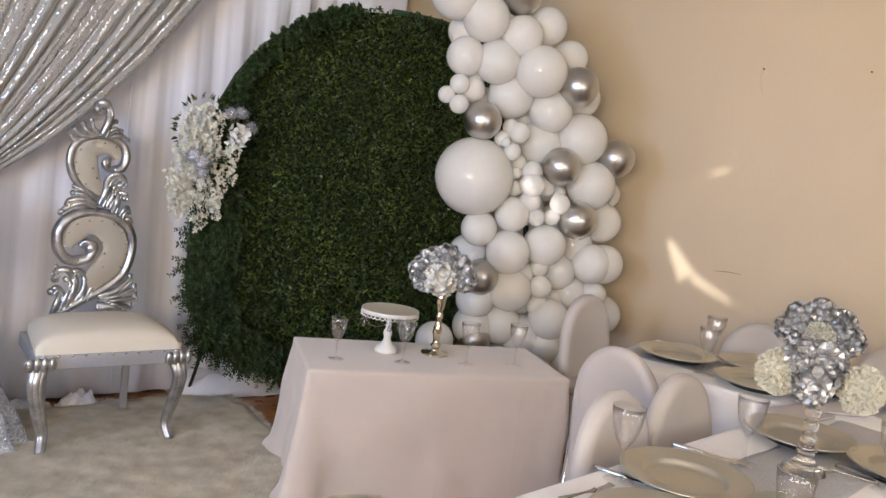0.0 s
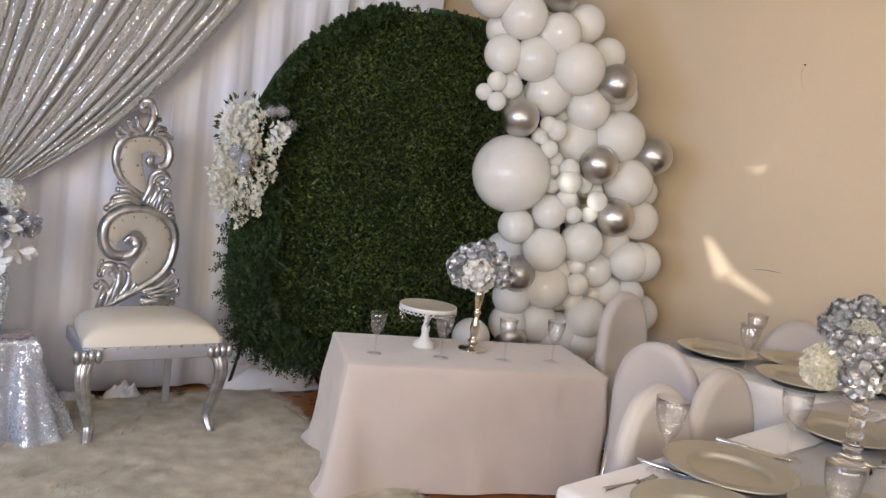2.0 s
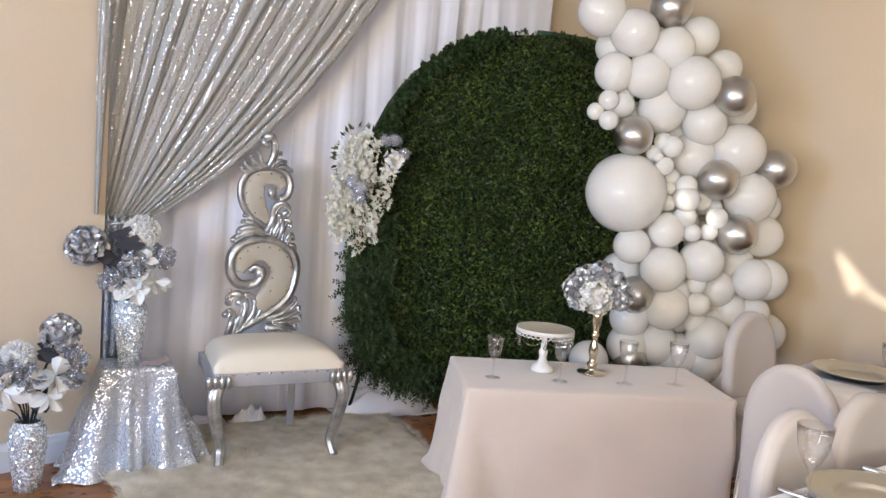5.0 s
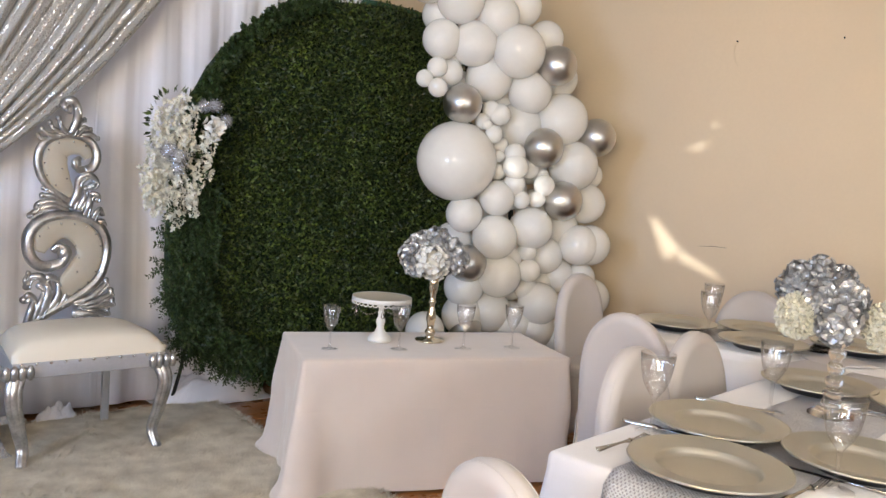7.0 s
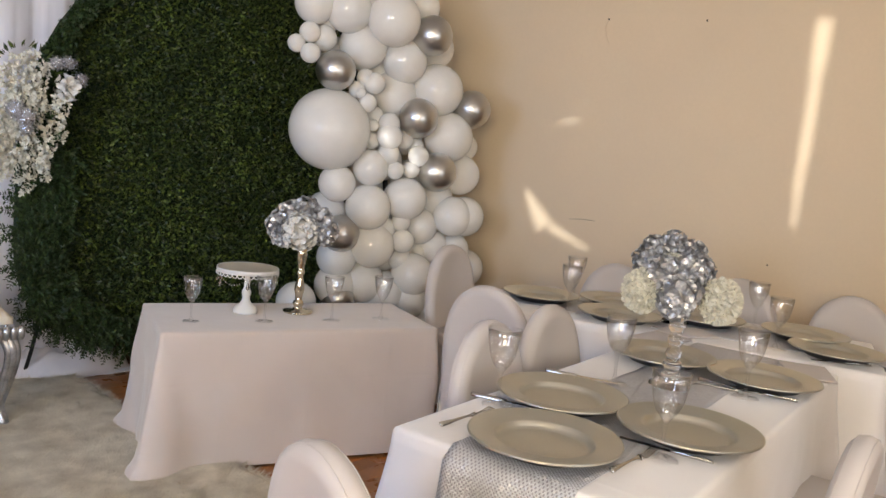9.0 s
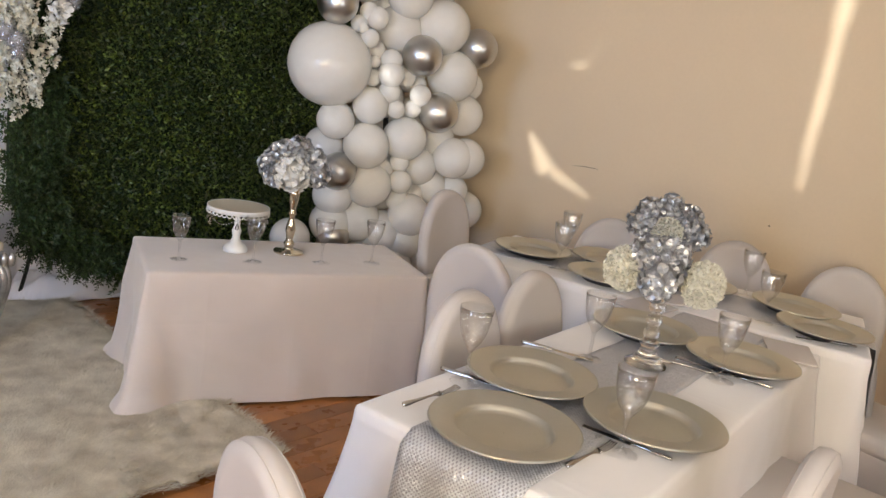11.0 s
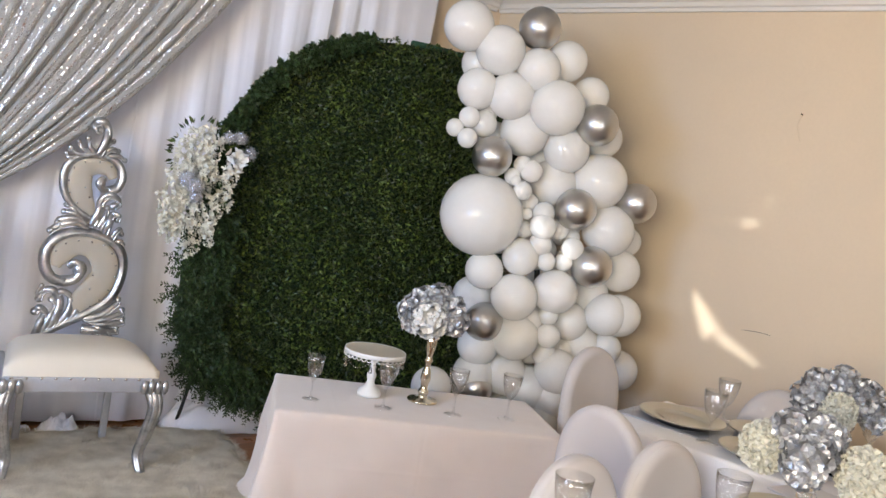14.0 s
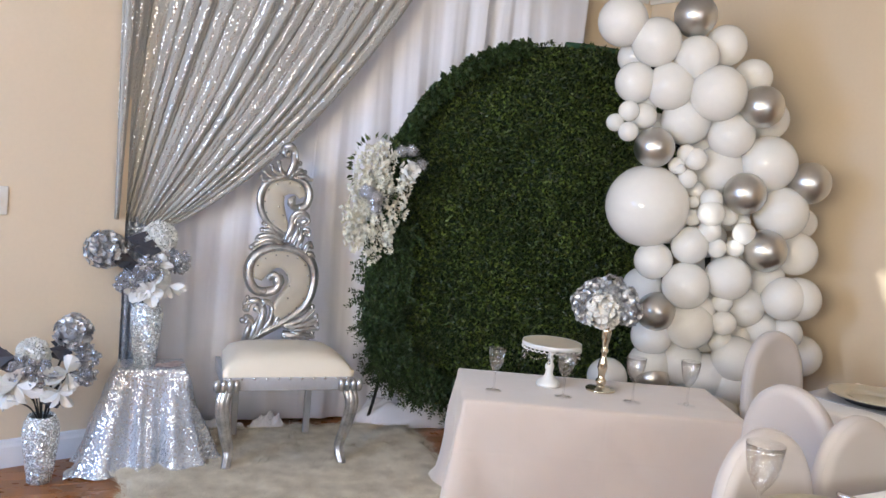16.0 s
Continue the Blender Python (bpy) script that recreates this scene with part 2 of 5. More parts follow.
M_RUNNER = sequins("silver_mesh_runner", (0.66, 0.67, 0.71), 380, 0.6, 0.3, 0.5, spark=0.5)
rn, rl = M_RUNNER.node_tree.nodes, M_RUNNER.node_tree.links
rb = rn["Principled BSDF"]
ruv, rsp, rmul, rhole = rn.new("ShaderNodeTexCoord"), rn.new("ShaderNodeSeparateXYZ"), rn.new("ShaderNodeMath"), rn.new("ShaderNodeMath")
rl.new(ruv.outputs["UV"], rsp.inputs[0])
rmul.operation, rhole.operation, rhole.inputs[1].default_value = "MULTIPLY", "GREATER_THAN", 0.3
for axis in (0, 1):
    rs, rk = rn.new("ShaderNodeMath"), rn.new("ShaderNodeMath")
    rk.operation, rk.inputs[1].default_value, rs.operation = "MULTIPLY", 700.0, "SINE"
    rl.new(rsp.outputs[axis], rk.inputs[0])
    rl.new(rk.outputs[0], rs.inputs[0])
    rl.new(rs.outputs[0], rmul.inputs[axis])
rl.new(rmul.outputs[0], rhole.inputs[0])
rold, rmix = rb.inputs["Base Color"].links[0].from_socket, rn.new("ShaderNodeMix")
rmix.data_type = "RGBA"
rmix.inputs[7].default_value = (0.36, 0.36, 0.39, 1)
rl.new(rhole.outputs[0], rmix.inputs[0])
rl.new(rold, rmix.inputs[6])
rl.new(rmix.outputs[2], rb.inputs["Base Color"])
M_GLITTER = sequins("silver_mosaic_glitter", (0.74, 0.81, 0.87), 150, 1.0, 0.18, 0.65)
M_SPARK = sequins("silver_sparkle", (0.58, 0.59, 0.63), 400, 1.6, 0.25, 0.8)
M_LEAF = leafy("boxwood_leaf", (0.018, 0.033, 0.007), (0.15, 0.215, 0.04), 0.45)
M_FERN = leafy("spruce_green_leaf", (0.018, 0.038, 0.010), (0.06, 0.11, 0.03), 0.5)
M_BACK = material("dark_green_mat", (0.012, 0.030, 0.012), 0.8, 0, 0.3, 30, 150, 0.4)
M_RIM = material("green_rim_cloth", (0.03, 0.09, 0.05), 0.7, 0, 0.2, 10, 200, 0.2)
M_BALLOON = material("pearl_white_latex", (0.96, 0.945, 0.91), 0.14, 0, 0.02, 6, 90, 0.0)
M_BALLOON.node_tree.nodes["Principled BSDF"].inputs["Subsurface Weight"].default_value = 0.3
M_BALLOON.node_tree.nodes["Principled BSDF"].inputs["Subsurface Radius"].default_value = (0.9, 0.85, 0.8)
bn, bl = M_BALLOON.node_tree.nodes, M_BALLOON.node_tree.links
glow_through, half = bn.new("ShaderNodeBsdfTranslucent"), bn.new("ShaderNodeMixShader")
glow_through.inputs[0].default_value, half.inputs[0].default_value = (1.0, 0.99, 0.96, 1), 0.27
bl.new(bn["Principled BSDF"].outputs[0], half.inputs[1])
bl.new(glow_through.outputs[0], half.inputs[2])
bl.new(half.outputs[0], bn["Material Output"].inputs[0])
M_CHROME = material("chrome_silver_latex", (0.56, 0.55, 0.53), 0.32, 1.0, 0.04, 6, 90, 0.0)
M_SILVER = material("silver_leaf_wood", (0.34, 0.335, 0.33), 0.3, 0.88, 0.22, 16, 120, 0.15, second=(0.72, 0.71, 0.69))
M_SILVER_PAINT = material("silver_grey_paint", (0.46, 0.46, 0.48), 0.4, 0.4, 0.1, 10, 120, 0.1)
M_LEATHER = material("cream_leather", (0.78, 0.705, 0.575), 0.4, 0, 0.03, 8, 350, 0.12)
M_CHARGER = material("champagne_silver_plate", (0.53, 0.51, 0.44), 0.3, 0.75, 0.06, 9, 200, 0.06)
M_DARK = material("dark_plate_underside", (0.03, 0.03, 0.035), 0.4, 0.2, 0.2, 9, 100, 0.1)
M_STEEL = material("polished_steel", (0.62, 0.60, 0.57), 0.16, 1.0, 0.05, 20, 200, 0.0)
M_BLACK = material("black_metal", (0.02, 0.02, 0.02), 0.5, 0.3, 0.2, 20, 200, 0.1)
M_CAKE = material("white_enamel", (0.80, 0.79, 0.76), 0.35, 0, 0.03, 9, 150, 0.05)
M_CAKETOP = material("cream_enamel_top", (0.74, 0.67, 0.54), 0.4, 0, 0.04, 9, 150, 0.05)
M_MERCURY = material("mercury_glass", (0.72, 0.64, 0.50), 0.12, 0.95, 0.2, 25, 120, 0.05)
M_PETAL_S = material("silver_silk_petal", (0.28, 0.285, 0.31), 0.32, 0.6, 0.25, 14, 150, 0.1, second=(0.74, 0.75, 0.77))
M_PETAL_W = material("white_silk_petal", (0.74, 0.73, 0.70), 0.7, 0, 0.05, 14, 150, 0.1)
M_PETAL_C = material("cream_blossom", (0.70, 0.68, 0.59), 0.7, 0, 0.08, 14, 150, 0.1)
M_PETAL_D = material("dark_grey_petal", (0.05, 0.05, 0.06), 0.6, 0, 0.2, 14, 150, 0.1)
M_CARD = material("printed_pink_card", (0.50, 0.33, 0.32), 0.4, 0, 0.3, 30, 90, 0.0, second=(0.70, 0.60, 0.58))
M_GLASS = thin_glass("drinking_glass", 0.995, 0.0, 0.85)
M_FOOT = thin_glass("thin_glass_foot", 1.0, 0.0, 0.75)
M_CUT = thin_glass("cut_glass", 0.97, 0.9)
M_CRYSTAL = clear("cut_crystal", (0.98, 0.98, 0.98), 0.05, 1.5)


# ---- building helpers ----
def thing(name, m, label, category, group="", kind=""):
    ob = new(name)
    ob.empty_display_size = 0.05
    ob.matrix_world = m
    return tagged(ob, label, category, group, kind)


def as_object(name, bm, mat, smooth=True):
    me = bpy.data.meshes.new(name)
    bmesh.ops.recalc_face_normals(bm, faces=bm.faces)
    bm.to_mesh(me)
    bm.free()
    me.materials.append(mat)
    if smooth:
        me.polygons.foreach_set("use_smooth", [True] * len(me.polygons))
    return new(name, me)


def part(name, bm, mat, parent, label="", smooth=True):
    ob = as_object(name, bm, mat, smooth)
    ob.parent = parent
    return tagged(ob, label)


def again(ob, m, parent=None):
    """Another object on the same mesh."""
    o = new(ob.name.split(".")[0], ob.data)
    o.parent = parent or ob.parent
    o.matrix_basis = m
    return o


def structure(name, bm, mat, label, category, smooth=False):
    return tagged(as_object(name, bm, mat, smooth), label, category, "", "structure")


def box(bm, x0, x1, y0, y1, z0, z1, bevel=0.0, m=None):
    r = bmesh.ops.create_cube(bm, size=1)
    vs = r["verts"]
    for v in vs:
        v.co = Vector(((x0 + x1) / 2 + v.co.x * (x1 - x0), (y0 + y1) / 2 + v.co.y * (y1 - y0), (z0 + z1) / 2 + v.co.z * (z1 - z0)))
    if bevel:
        es = list({e for v in vs for e in v.link_edges})
        out = bmesh.ops.bevel(bm, geom=es, offset=bevel, segments=2, affect="EDGES", profile=0.6)
        vs = [v for v in out["verts"]] + [v for v in vs if v.is_valid]
    if m:
        for v in {v for v in vs if v.is_valid}:
            v.co = m @ v.co
    return bm


def lathe(bm, profile, seg=24, m=None, close=False):
    """Turns (radius, height) pairs about z."""
    rings = []
    for r, z in profile:
        ring = []
        for k in range(seg):
            a = 2 * math.pi * k / seg
            p = Vector((r * math.cos(a), r * math.sin(a), z))
            ring.append(bm.verts.new(m @ p if m else p))
        rings.append(ring)
    for a, b in zip(rings, rings[1:]):
        for k in range(seg):
            bm.faces.new((a[k], a[(k + 1) % seg], b[(k + 1) % seg], b[k]))
    if close:
        bm.faces.new(rings[0][::-1])
        bm.faces.new(rings[-1])
    return bm


def tube(bm, points, radii, seg=8, flat=1.0, cap=True):
    """A rod along points; flat squeezes it along its second axis."""
    pts = [Vector(p) for p in points]
    rings, side = [], None
    for i, p in enumerate(pts):
        d = (pts[min(i + 1, len(pts) - 1)] - pts[max(i - 1, 0)]).normalized()
        if side is None:
            side = d.orthogonal().normalized()
        side = (side - d * side.dot(d)).normalized()
        up = d.cross(side)
        r = radii[i] if hasattr(radii, "__len__") else radii
        rings.append([bm.verts.new(p + side * r * math.cos(2 * math.pi * k / seg) + up * r * flat * math.sin(2 * math.pi * k / seg)) for k in range(seg)])
    for a, b in zip(rings, rings[1:]):
        for k in range(seg):
            bm.faces.new((a[k], a[(k + 1) % seg], b[(k + 1) % seg], b[k]))
    if cap:
        bm.faces.new(rings[0][::-1])
        bm.faces.new(rings[-1])
    return bm


def ball(bm, r, c=(0, 0, 0), u=12, v=8, scale=(1, 1, 1)):
    bmesh.ops.create_uvsphere(bm, u_segments=u, v_segments=v, radius=r, matrix=Matrix.Translation(c) @ Matrix.Diagonal((*scale, 1)))
    return bm


def spline(points, n=8):
    """Catmull-Rom through points."""
    p = [Vector(q) for q in points]
    p = [2 * p[0] - p[1]] + p + [2 * p[-1] - p[-2]]
    out = []
    for i in range(1, len(p) - 2):
        for k in range(n):
            t = k / n
            out.append(0.5 * (2 * p[i] + (p[i + 1] - p[i - 1]) * t + (2 * p[i - 1] - 5 * p[i] + 4 * p[i + 1] - p[i + 2]) * t * t + (3 * p[i] - p[i - 1] - 3 * p[i + 1] + p[i + 2]) * t ** 3))
    return out + [p[-2]]


def sheet(bm, rows):
    """A cloth from rows of points."""
    vs = [[bm.verts.new(p) for p in row] for row in rows]
    for a, b in zip(vs, vs[1:]):
        for k in range(len(a) - 1):
            bm.faces.new((a[k], a[k + 1], b[k + 1], b[k]))
    return bm


def thicken(ob, t):
    s = ob.modifiers.new("thickness", "SOLIDIFY")
    s.thickness = t
    return ob


LEAF = ((0, 0, 0), (0.45, 0.5, 1), (1, 0, 0.3), (0.45, -0.5, 1), (0.5, 0, 0))
PETAL = ((0, 0, 0), (0.3, 0.36, 0.6), (0.62, 0.5, 1), (0.9, 0.3, 0.9), (1, 0, 0.7), (0.9, -0.3, 0.9), (0.62, -0.5, 1), (0.3, -0.36, 0.6), (0.55, 0, 0))


def leaves(name, places, size, mat, parent, label="", kind="stuff", cup=0.3, wide=0.5, shape=LEAF):
    """Many small leaves in one mesh: places are (point, direction, up, scale)."""
    n, k = len(places), len(shape)
    P = np.array([p for p, d, u, s in places], float)
    D = np.array([d for p, d, u, s in places], float)
    D /= np.linalg.norm(D, axis=1)[:, None]
    U = np.array([u for p, d, u, s in places], float)
    S = np.array([s for p, d, u, s in places], float)[:, None] * size
    side = np.cross(D, U)
    length = np.linalg.norm(side, axis=1)[:, None]
    side = np.where(length > 1e-6, side / np.maximum(length, 1e-6), np.array([1.0, 0, 0]))
    nn = np.cross(side, D)
    co = np.stack([P + D * (a * S) + side * (b * S * wide) + nn * (c * cup * S * wide) for a, b, c in shape], 1).reshape(-1, 3)
    base = (np.arange(n) * k)[:, None, None]
    fan = np.array([(q, (q + 1) % (k - 1), k - 1) for q in range(k - 1)])[None]
    me = bpy.data.meshes.new(name)
    me.from_pydata(co.tolist(), [], (base + fan).reshape(-1, 3).tolist())
    me.materials.append(mat)
    ob = new(name, me)
    ob.parent = parent
    return tagged(ob, label, "", "", kind)


rng = random.Random(7)


def rand_dir(r=rng):
    while True:
        v = Vector((r.uniform(-1, 1), r.uniform(-1, 1), r.uniform(-1, 1)))
        if 0.05 < v.length < 1:
            return v.normalized()


# ---- the room ----
X0, X1, Y0, Y1, H = -1.6, 6.2, -2.6, 3.85, 2.67
bm = bmesh.new()
box(bm, X0 - 0.2, X1 + 0.2, Y0 - 0.2, Y1 + 0.2, -0.12, -0.012)
structure("floor", bm, M_WOOD, "glossy red-brown hardwood strip floor", "floor")
bm = bmesh.new()
box(bm, X0 - 0.2, X1 + 0.2, Y0 - 0.2, Y1 + 0.2, H, H + 0.12)
structure("ceiling", bm, M_CEIL, "plain white painted ceiling", "ceiling")
bm = bmesh.new()
box(bm, 1.21, X1, Y1, Y1 + 0.12, -0.1, H)
structure("wall_north", bm, M_WALL, "cream painted wall behind the white drapes", "wall")
bm = bmesh.new()
SLANT = math.radians(18)
WEST_END = 3.41 - 2.81 * math.tan(SLANT)
box(bm, 0, 2.81 / math.cos(SLANT), 0, 0.12, -0.1, H, 0, Matrix.Translation((X0, WEST_END, 0)) @ Matrix.Rotation(SLANT, 4, "Z"))
box(bm, 1.17, 1.21, 3.50, Y1 + 0.12, -0.1, H)
structure("wall_north_left", bm, M_WALL, "cream painted wall standing forward beside the curtain", "wall")


def east(y, inset=0.0):
    """A place on the slanting east wall's face, or inset before it."""
    return 4.85 - 0.2962 * (y - 1.8) - 0.959 * inset, y - 0.284 * inset


bm = bmesh.new()
box(bm, 0, 7.2, -0.12, 0, -0.1, H, 0, Matrix.Translation((*east(Y0 - 0.2), 0)) @ Matrix.Rotation(math.radians(106.5), 4, "Z"))
structure("wall_east", bm, M_WALL, "long cream painted wall with nail marks and sun flecks", "wall")


def wall_with_opening(name, along, at, a0, a1, o0, o1, z0, z1, label):
    bm = bmesh.new()
    for p in ((a0, o0, -0.1, H), (o1, a1, -0.1, H), (o0, o1, -0.1, z0), (o0, o1, z1, H)):
        if along == "y":
            box(bm, at - 0.12, at, p[0], p[1], p[2], p[3])
        else:
            box(bm, p[0], p[1], at - 0.12, at, p[2], p[3])
    return structure(name, bm, M_WALL, label, "wall")


bm = bmesh.new()
for y0, y1, z0, z1 in ((Y0, -2.3, -0.1, H), (0.0, 0.25, -0.1, H), (2.05, WEST_END + 0.1, -0.1, H), (-2.3, 0.0, -0.1, 0.95), (-2.3, 0.0, 2.5, H), (0.25, 2.05, -0.1, 0.55), (0.25, 2.05, 2.3, H)):
    box(bm, X0 - 0.12, X0, y0, y1, z0, z1)
structure("wall_west", bm, M_WALL, "cream painted wall with two windows", "wall")
wall_with_opening("wall_south", "x", Y0, X0, X1, 0.1, 2.9, 0.7, 2.35, "cream painted wall with a window")


def sun_mask(name, x0, x1, y0, y1, z0, z1, holes=()):
    """An added, unseen sheet that blocks the sun; holes are gaps as (along, up) tests."""
    bm = bmesh.new()
    wide = (x1 - x0) + (y1 - y0)
    n, m = int(wide / 0.012), int((z1 - z0) / 0.012)
    keep = {}
    for i in range(n):
        for j in range(m):
            a, z = (i + 0.5) / n * wide, z0 + (j + 0.5) / m * (z1 - z0)
            if any(h((y0 if y1 > y0 else x0) + a, z) for h in holes):
                continue
            q = []
            for di, dj in ((0, 0), (1, 0), (1, 1), (0, 1)):
                k = (i + di, j + dj)
                if k not in keep:
                    f = k[0] / n
                    keep[k] = bm.verts.new((x0 + (x1 - x0) * f, y0 + (y1 - y0) * f, z0 + (z1 - z0) * k[1] / m))
                q.append(keep[k])
            bm.faces.new(q)
    ob = structure(name, bm, M_TRIM, "unseen white sheet added over the opening to block the sun", "window")
    return thicken(ob, 0.004)


def gap(a0, z0, a1, z1, w0, w1):
    """A slit casting one fleck, from one point to another, w0 to w1 wide."""
    def inside(a, z):
        d = ((a - a0) * (a1 - a0) + (z - z0) * (z1 - z0)) / ((a1 - a0) ** 2 + (z1 - z0) ** 2)
        off = abs((a - a0) * (z1 - z0) - (z - z0) * (a1 - a0)) / math.hypot(a1 - a0, z1 - z0)
        return 0 <= d <= 1 and off < (w0 + (w1 - w0) * d) / 2
    return inside


# unseen sheets added to hold back the sun; slits are placed for wall flecks
sun_mask("window_1", X0 - 0.09, X0 - 0.09, -2.3, 0.0, 0.95, 2.5, (gap(-0.142, 1.486, -0.145, 2.587, 0.025, 0.075),))
sun_mask("window_2", X0 - 0.09, X0 - 0.09, 0.25, 2.05, 0.55, 2.3, (
    gap(1.278, 1.478, 1.143, 1.290, 0.02, 0.11), gap(1.110, 1.295, 0.885, 1.202, 0.05, 0.014), gap(1.630, 1.665, 1.452, 1.423, 0.04, 0.07),
    gap(1.000, 2.017, 0.972, 1.995, 0.014, 0.014), gap(1.115, 1.877, 1.020, 1.899, 0.014, 0.022)))
sun_mask("window_3", 0.1, 2.9, Y0 - 0.09, Y0 - 0.09, 0.7, 2.35)

# crown moulding and baseboards
CROWN = [(0.0, 0.0), (0.018, 0.0), (0.022, 0.018), (0.034, 0.024), (0.04, 0.045), (0.062, 0.068), (0.066, 0.084), (0.084, 0.088), (0.086, 0.102), (0.0, 0.102)]


def moulding(name, profile, a, b, inward, z, mat, label, category):
    """A profile of (out, up) run from a to b along a wall."""
    bm = bmesh.new()
    inward = Vector(inward)
    ends = [[bm.verts.new(Vector(p) + inward * o + Vector((0, 0, z + u))) for o, u in profile] for p in (a, b)]
    k = len(profile)
    for i in range(k):
        bm.faces.new((ends[0][i], ends[0][(i + 1) % k], ends[1][(i + 1) % k], ends[1][i]))
    bm.faces.new(ends[0][::-1])
    bm.faces.new(ends[1])
    return structure(name, bm, mat, label, category)


moulding("crown_moulding_east", CROWN, (*east(Y0, 0.001), 0), (*east(Y1, 0.001), 0), (-0.959, -0.284, 0), H - 0.104, M_TRIM, "white stepped crown moulding", "moulding")
moulding("crown_moulding_north", CROWN, (1.21, Y1 - 0.001, 0), (4.2, Y1 - 0.001, 0), (0, -1, 0), H - 0.104, M_TRIM, "white stepped crown moulding", "moulding")
BOARD = [(0.0, 0.0), (0.018, 0.0), (0.018, 0.09), (0.013, 0.1), (0.011, 0.115), (0.0, 0.12)]
moulding("baseboard_east", BOARD, (*east(Y0, 0.001), 0), (*east(Y1, 0.001), 0), (-0.959, -0.284, 0), 0.001, M_TRIM, "white painted baseboard", "baseboard")
moulding("baseboard_north_left", BOARD, (X0, WEST_END - 0.001, 0), (1.21, 3.409, 0), (math.sin(SLANT), -math.cos(SLANT), 0), 0.001, M_TRIM_COOL, "white baseboard with cool window light in its colour", "baseboard")


# ---- drapes ----
def drape(x0, x1, y, seed, z0=0.02, z1=2.52, amp=0.015, folds=5):
    """A hanging voile panel in soft uneven folds."""
    r = random.Random(seed)
    ph = [r.uniform(0, 6.3) for _ in range(4)]
    n = int((x1 - x0) * 90)
    rows = []
    for j in range(13):
        v = j / 12
        z = z1 + (z0 - z1) * v
        row = []
        for i in range(n + 1):
            u = i / n
            x = x0 + (x1 - x0) * u
            a = amp * (0.55 + 0.45 * math.sin(3.1 * u + ph[0])) * (0.75 + 0.35 * v)
            w = math.sin(2 * math.pi * folds * u + ph[1] + 0.9 * math.sin(5 * u + ph[2]) + 0.25 * v * math.sin(9 * u + ph[3]))
            w2 = 0.22 * math.sin(2 * math.pi * folds * 2.3 * u + ph[2] + v) + 0.08 * math.sin(2 * math.pi * folds * 5.1 * u + ph[3])
            row.append((x + 0.01 * math.sin(7 * v + 9 * u), y(x) + a * (w + w2) - 0.03 * v * v, z))
        rows.append(row)
    ob = as_object("drape", sheet(bmesh.new(), rows), M_DRAPE)
    thicken(ob, 0.003)
    return tagged(ob, "floor-length white voile drape panel hung along the wall", "drape", "white drape panels")


drape(1.24, 2.16, lambda x: 3.73, 1)
drape(2.12, 3.05, lambda x: 3.72, 2)
drape(3.0, 3.715, lambda x: 3.76, 3)


def swag_curtain():
    """The sequinned curtain, swept aside and tied."""
    t = thing("sequin_curtain", pose(0, 0, 0), "silver-grey sequinned curtain swept aside and tied back", "curtain")
    n, rows = 220, []
    for j in range(31):
        v = j / 30
        row = []
        for i in range(n + 1):
            s = i / n
            a = Vector((1.147 + 1.548 * s, 0, 2.56))
            b = Vector((1.152 + 0.95 * s ** 1.15, 0, 1.75 - 0.33 * s))
            c = Vector((1.162 + 0.238 * s, 0, 1.07 - 0.05 * s))
            p = a * (1 - v) ** 2 + b * 2 * v * (1 - v) + c * v * v
            f = 2 * math.pi * 17 * s + 1.9 * math.sin(7 * s) + 0.8 * math.sin(19 * s + 3 * v)
            depth = (0.012 + 0.008 * math.sin(23 * s + 2 * v)) * (1 - 0.3 * v)
            p.y = 3.455 + 0.11 * s - 0.10 * math.exp(-(s / 0.09) ** 4) - 0.02 * s * (1 - v) + depth * (math.sin(f) + 0.35 * math.sin(2.7 * f + 2 * v)) - 0.03 * v * math.sin(math.pi * s)
            p.x += 0.012 * math.cos(f) * (1 - v) * (s > 0.02)
            row.append(p)
        rows.append(row)
    swag = part("swag", sheet(bmesh.new(), rows), M_SWAG, t)
    uv = swag.data.uv_layers.new(name="along")
    for lp in swag.data.loops:
        uv.data[lp.index].uv = ((lp.vertex_index % (n + 1)) / n, (lp.vertex_index // (n + 1)) / 30)
    thicken(swag, 0.002)
    rows = []
    for j in range(17):
        v = j / 16
        row = []
        for i in range(61):
            s = i / 60
            f = 2 * math.pi * 6 * s
            w = 0.19 + 0.03 * v
            row.append((1.172 + w * s + 0.004 * math.cos(f), 3.475 - 0.04 * min(1.0, 5 * v) + 0.06 * s + 0.022 * math.sin(f + 0.5 * v) - 0.02 * math.sin(math.pi * s), 1.075 - 1.065 * v))
        rows.append(row)
    thicken(part("tail", sheet(bmesh.new(), rows), M_SEQUIN_CLOTH, t), 0.002)
    bm = bmesh.new()
    tube(bm, [(1.32 + 0.1 * math.cos(a), 3.49 + 0.06 * math.sin(a), 1.03 + 0.012 * math.cos(a)) for a in np.linspace(0, 6.2832, 25)], 0.006, 6)
    part("tieback", bm, M_SWAG, t)
    bm = bmesh.new()
    tube(bm, [(1.24, 3.47, 2.575), (3.9, 3.47, 2.575)], 0.012, 10)
    part("rail", bm, M_STEEL, t)
    return t


swag_curtain()


# ---- boxwood backdrop ----
HX, HZ, HY = 3.72, 0.85, 3.42
HA, HB, HC = 1.36, 1.32, 0.66


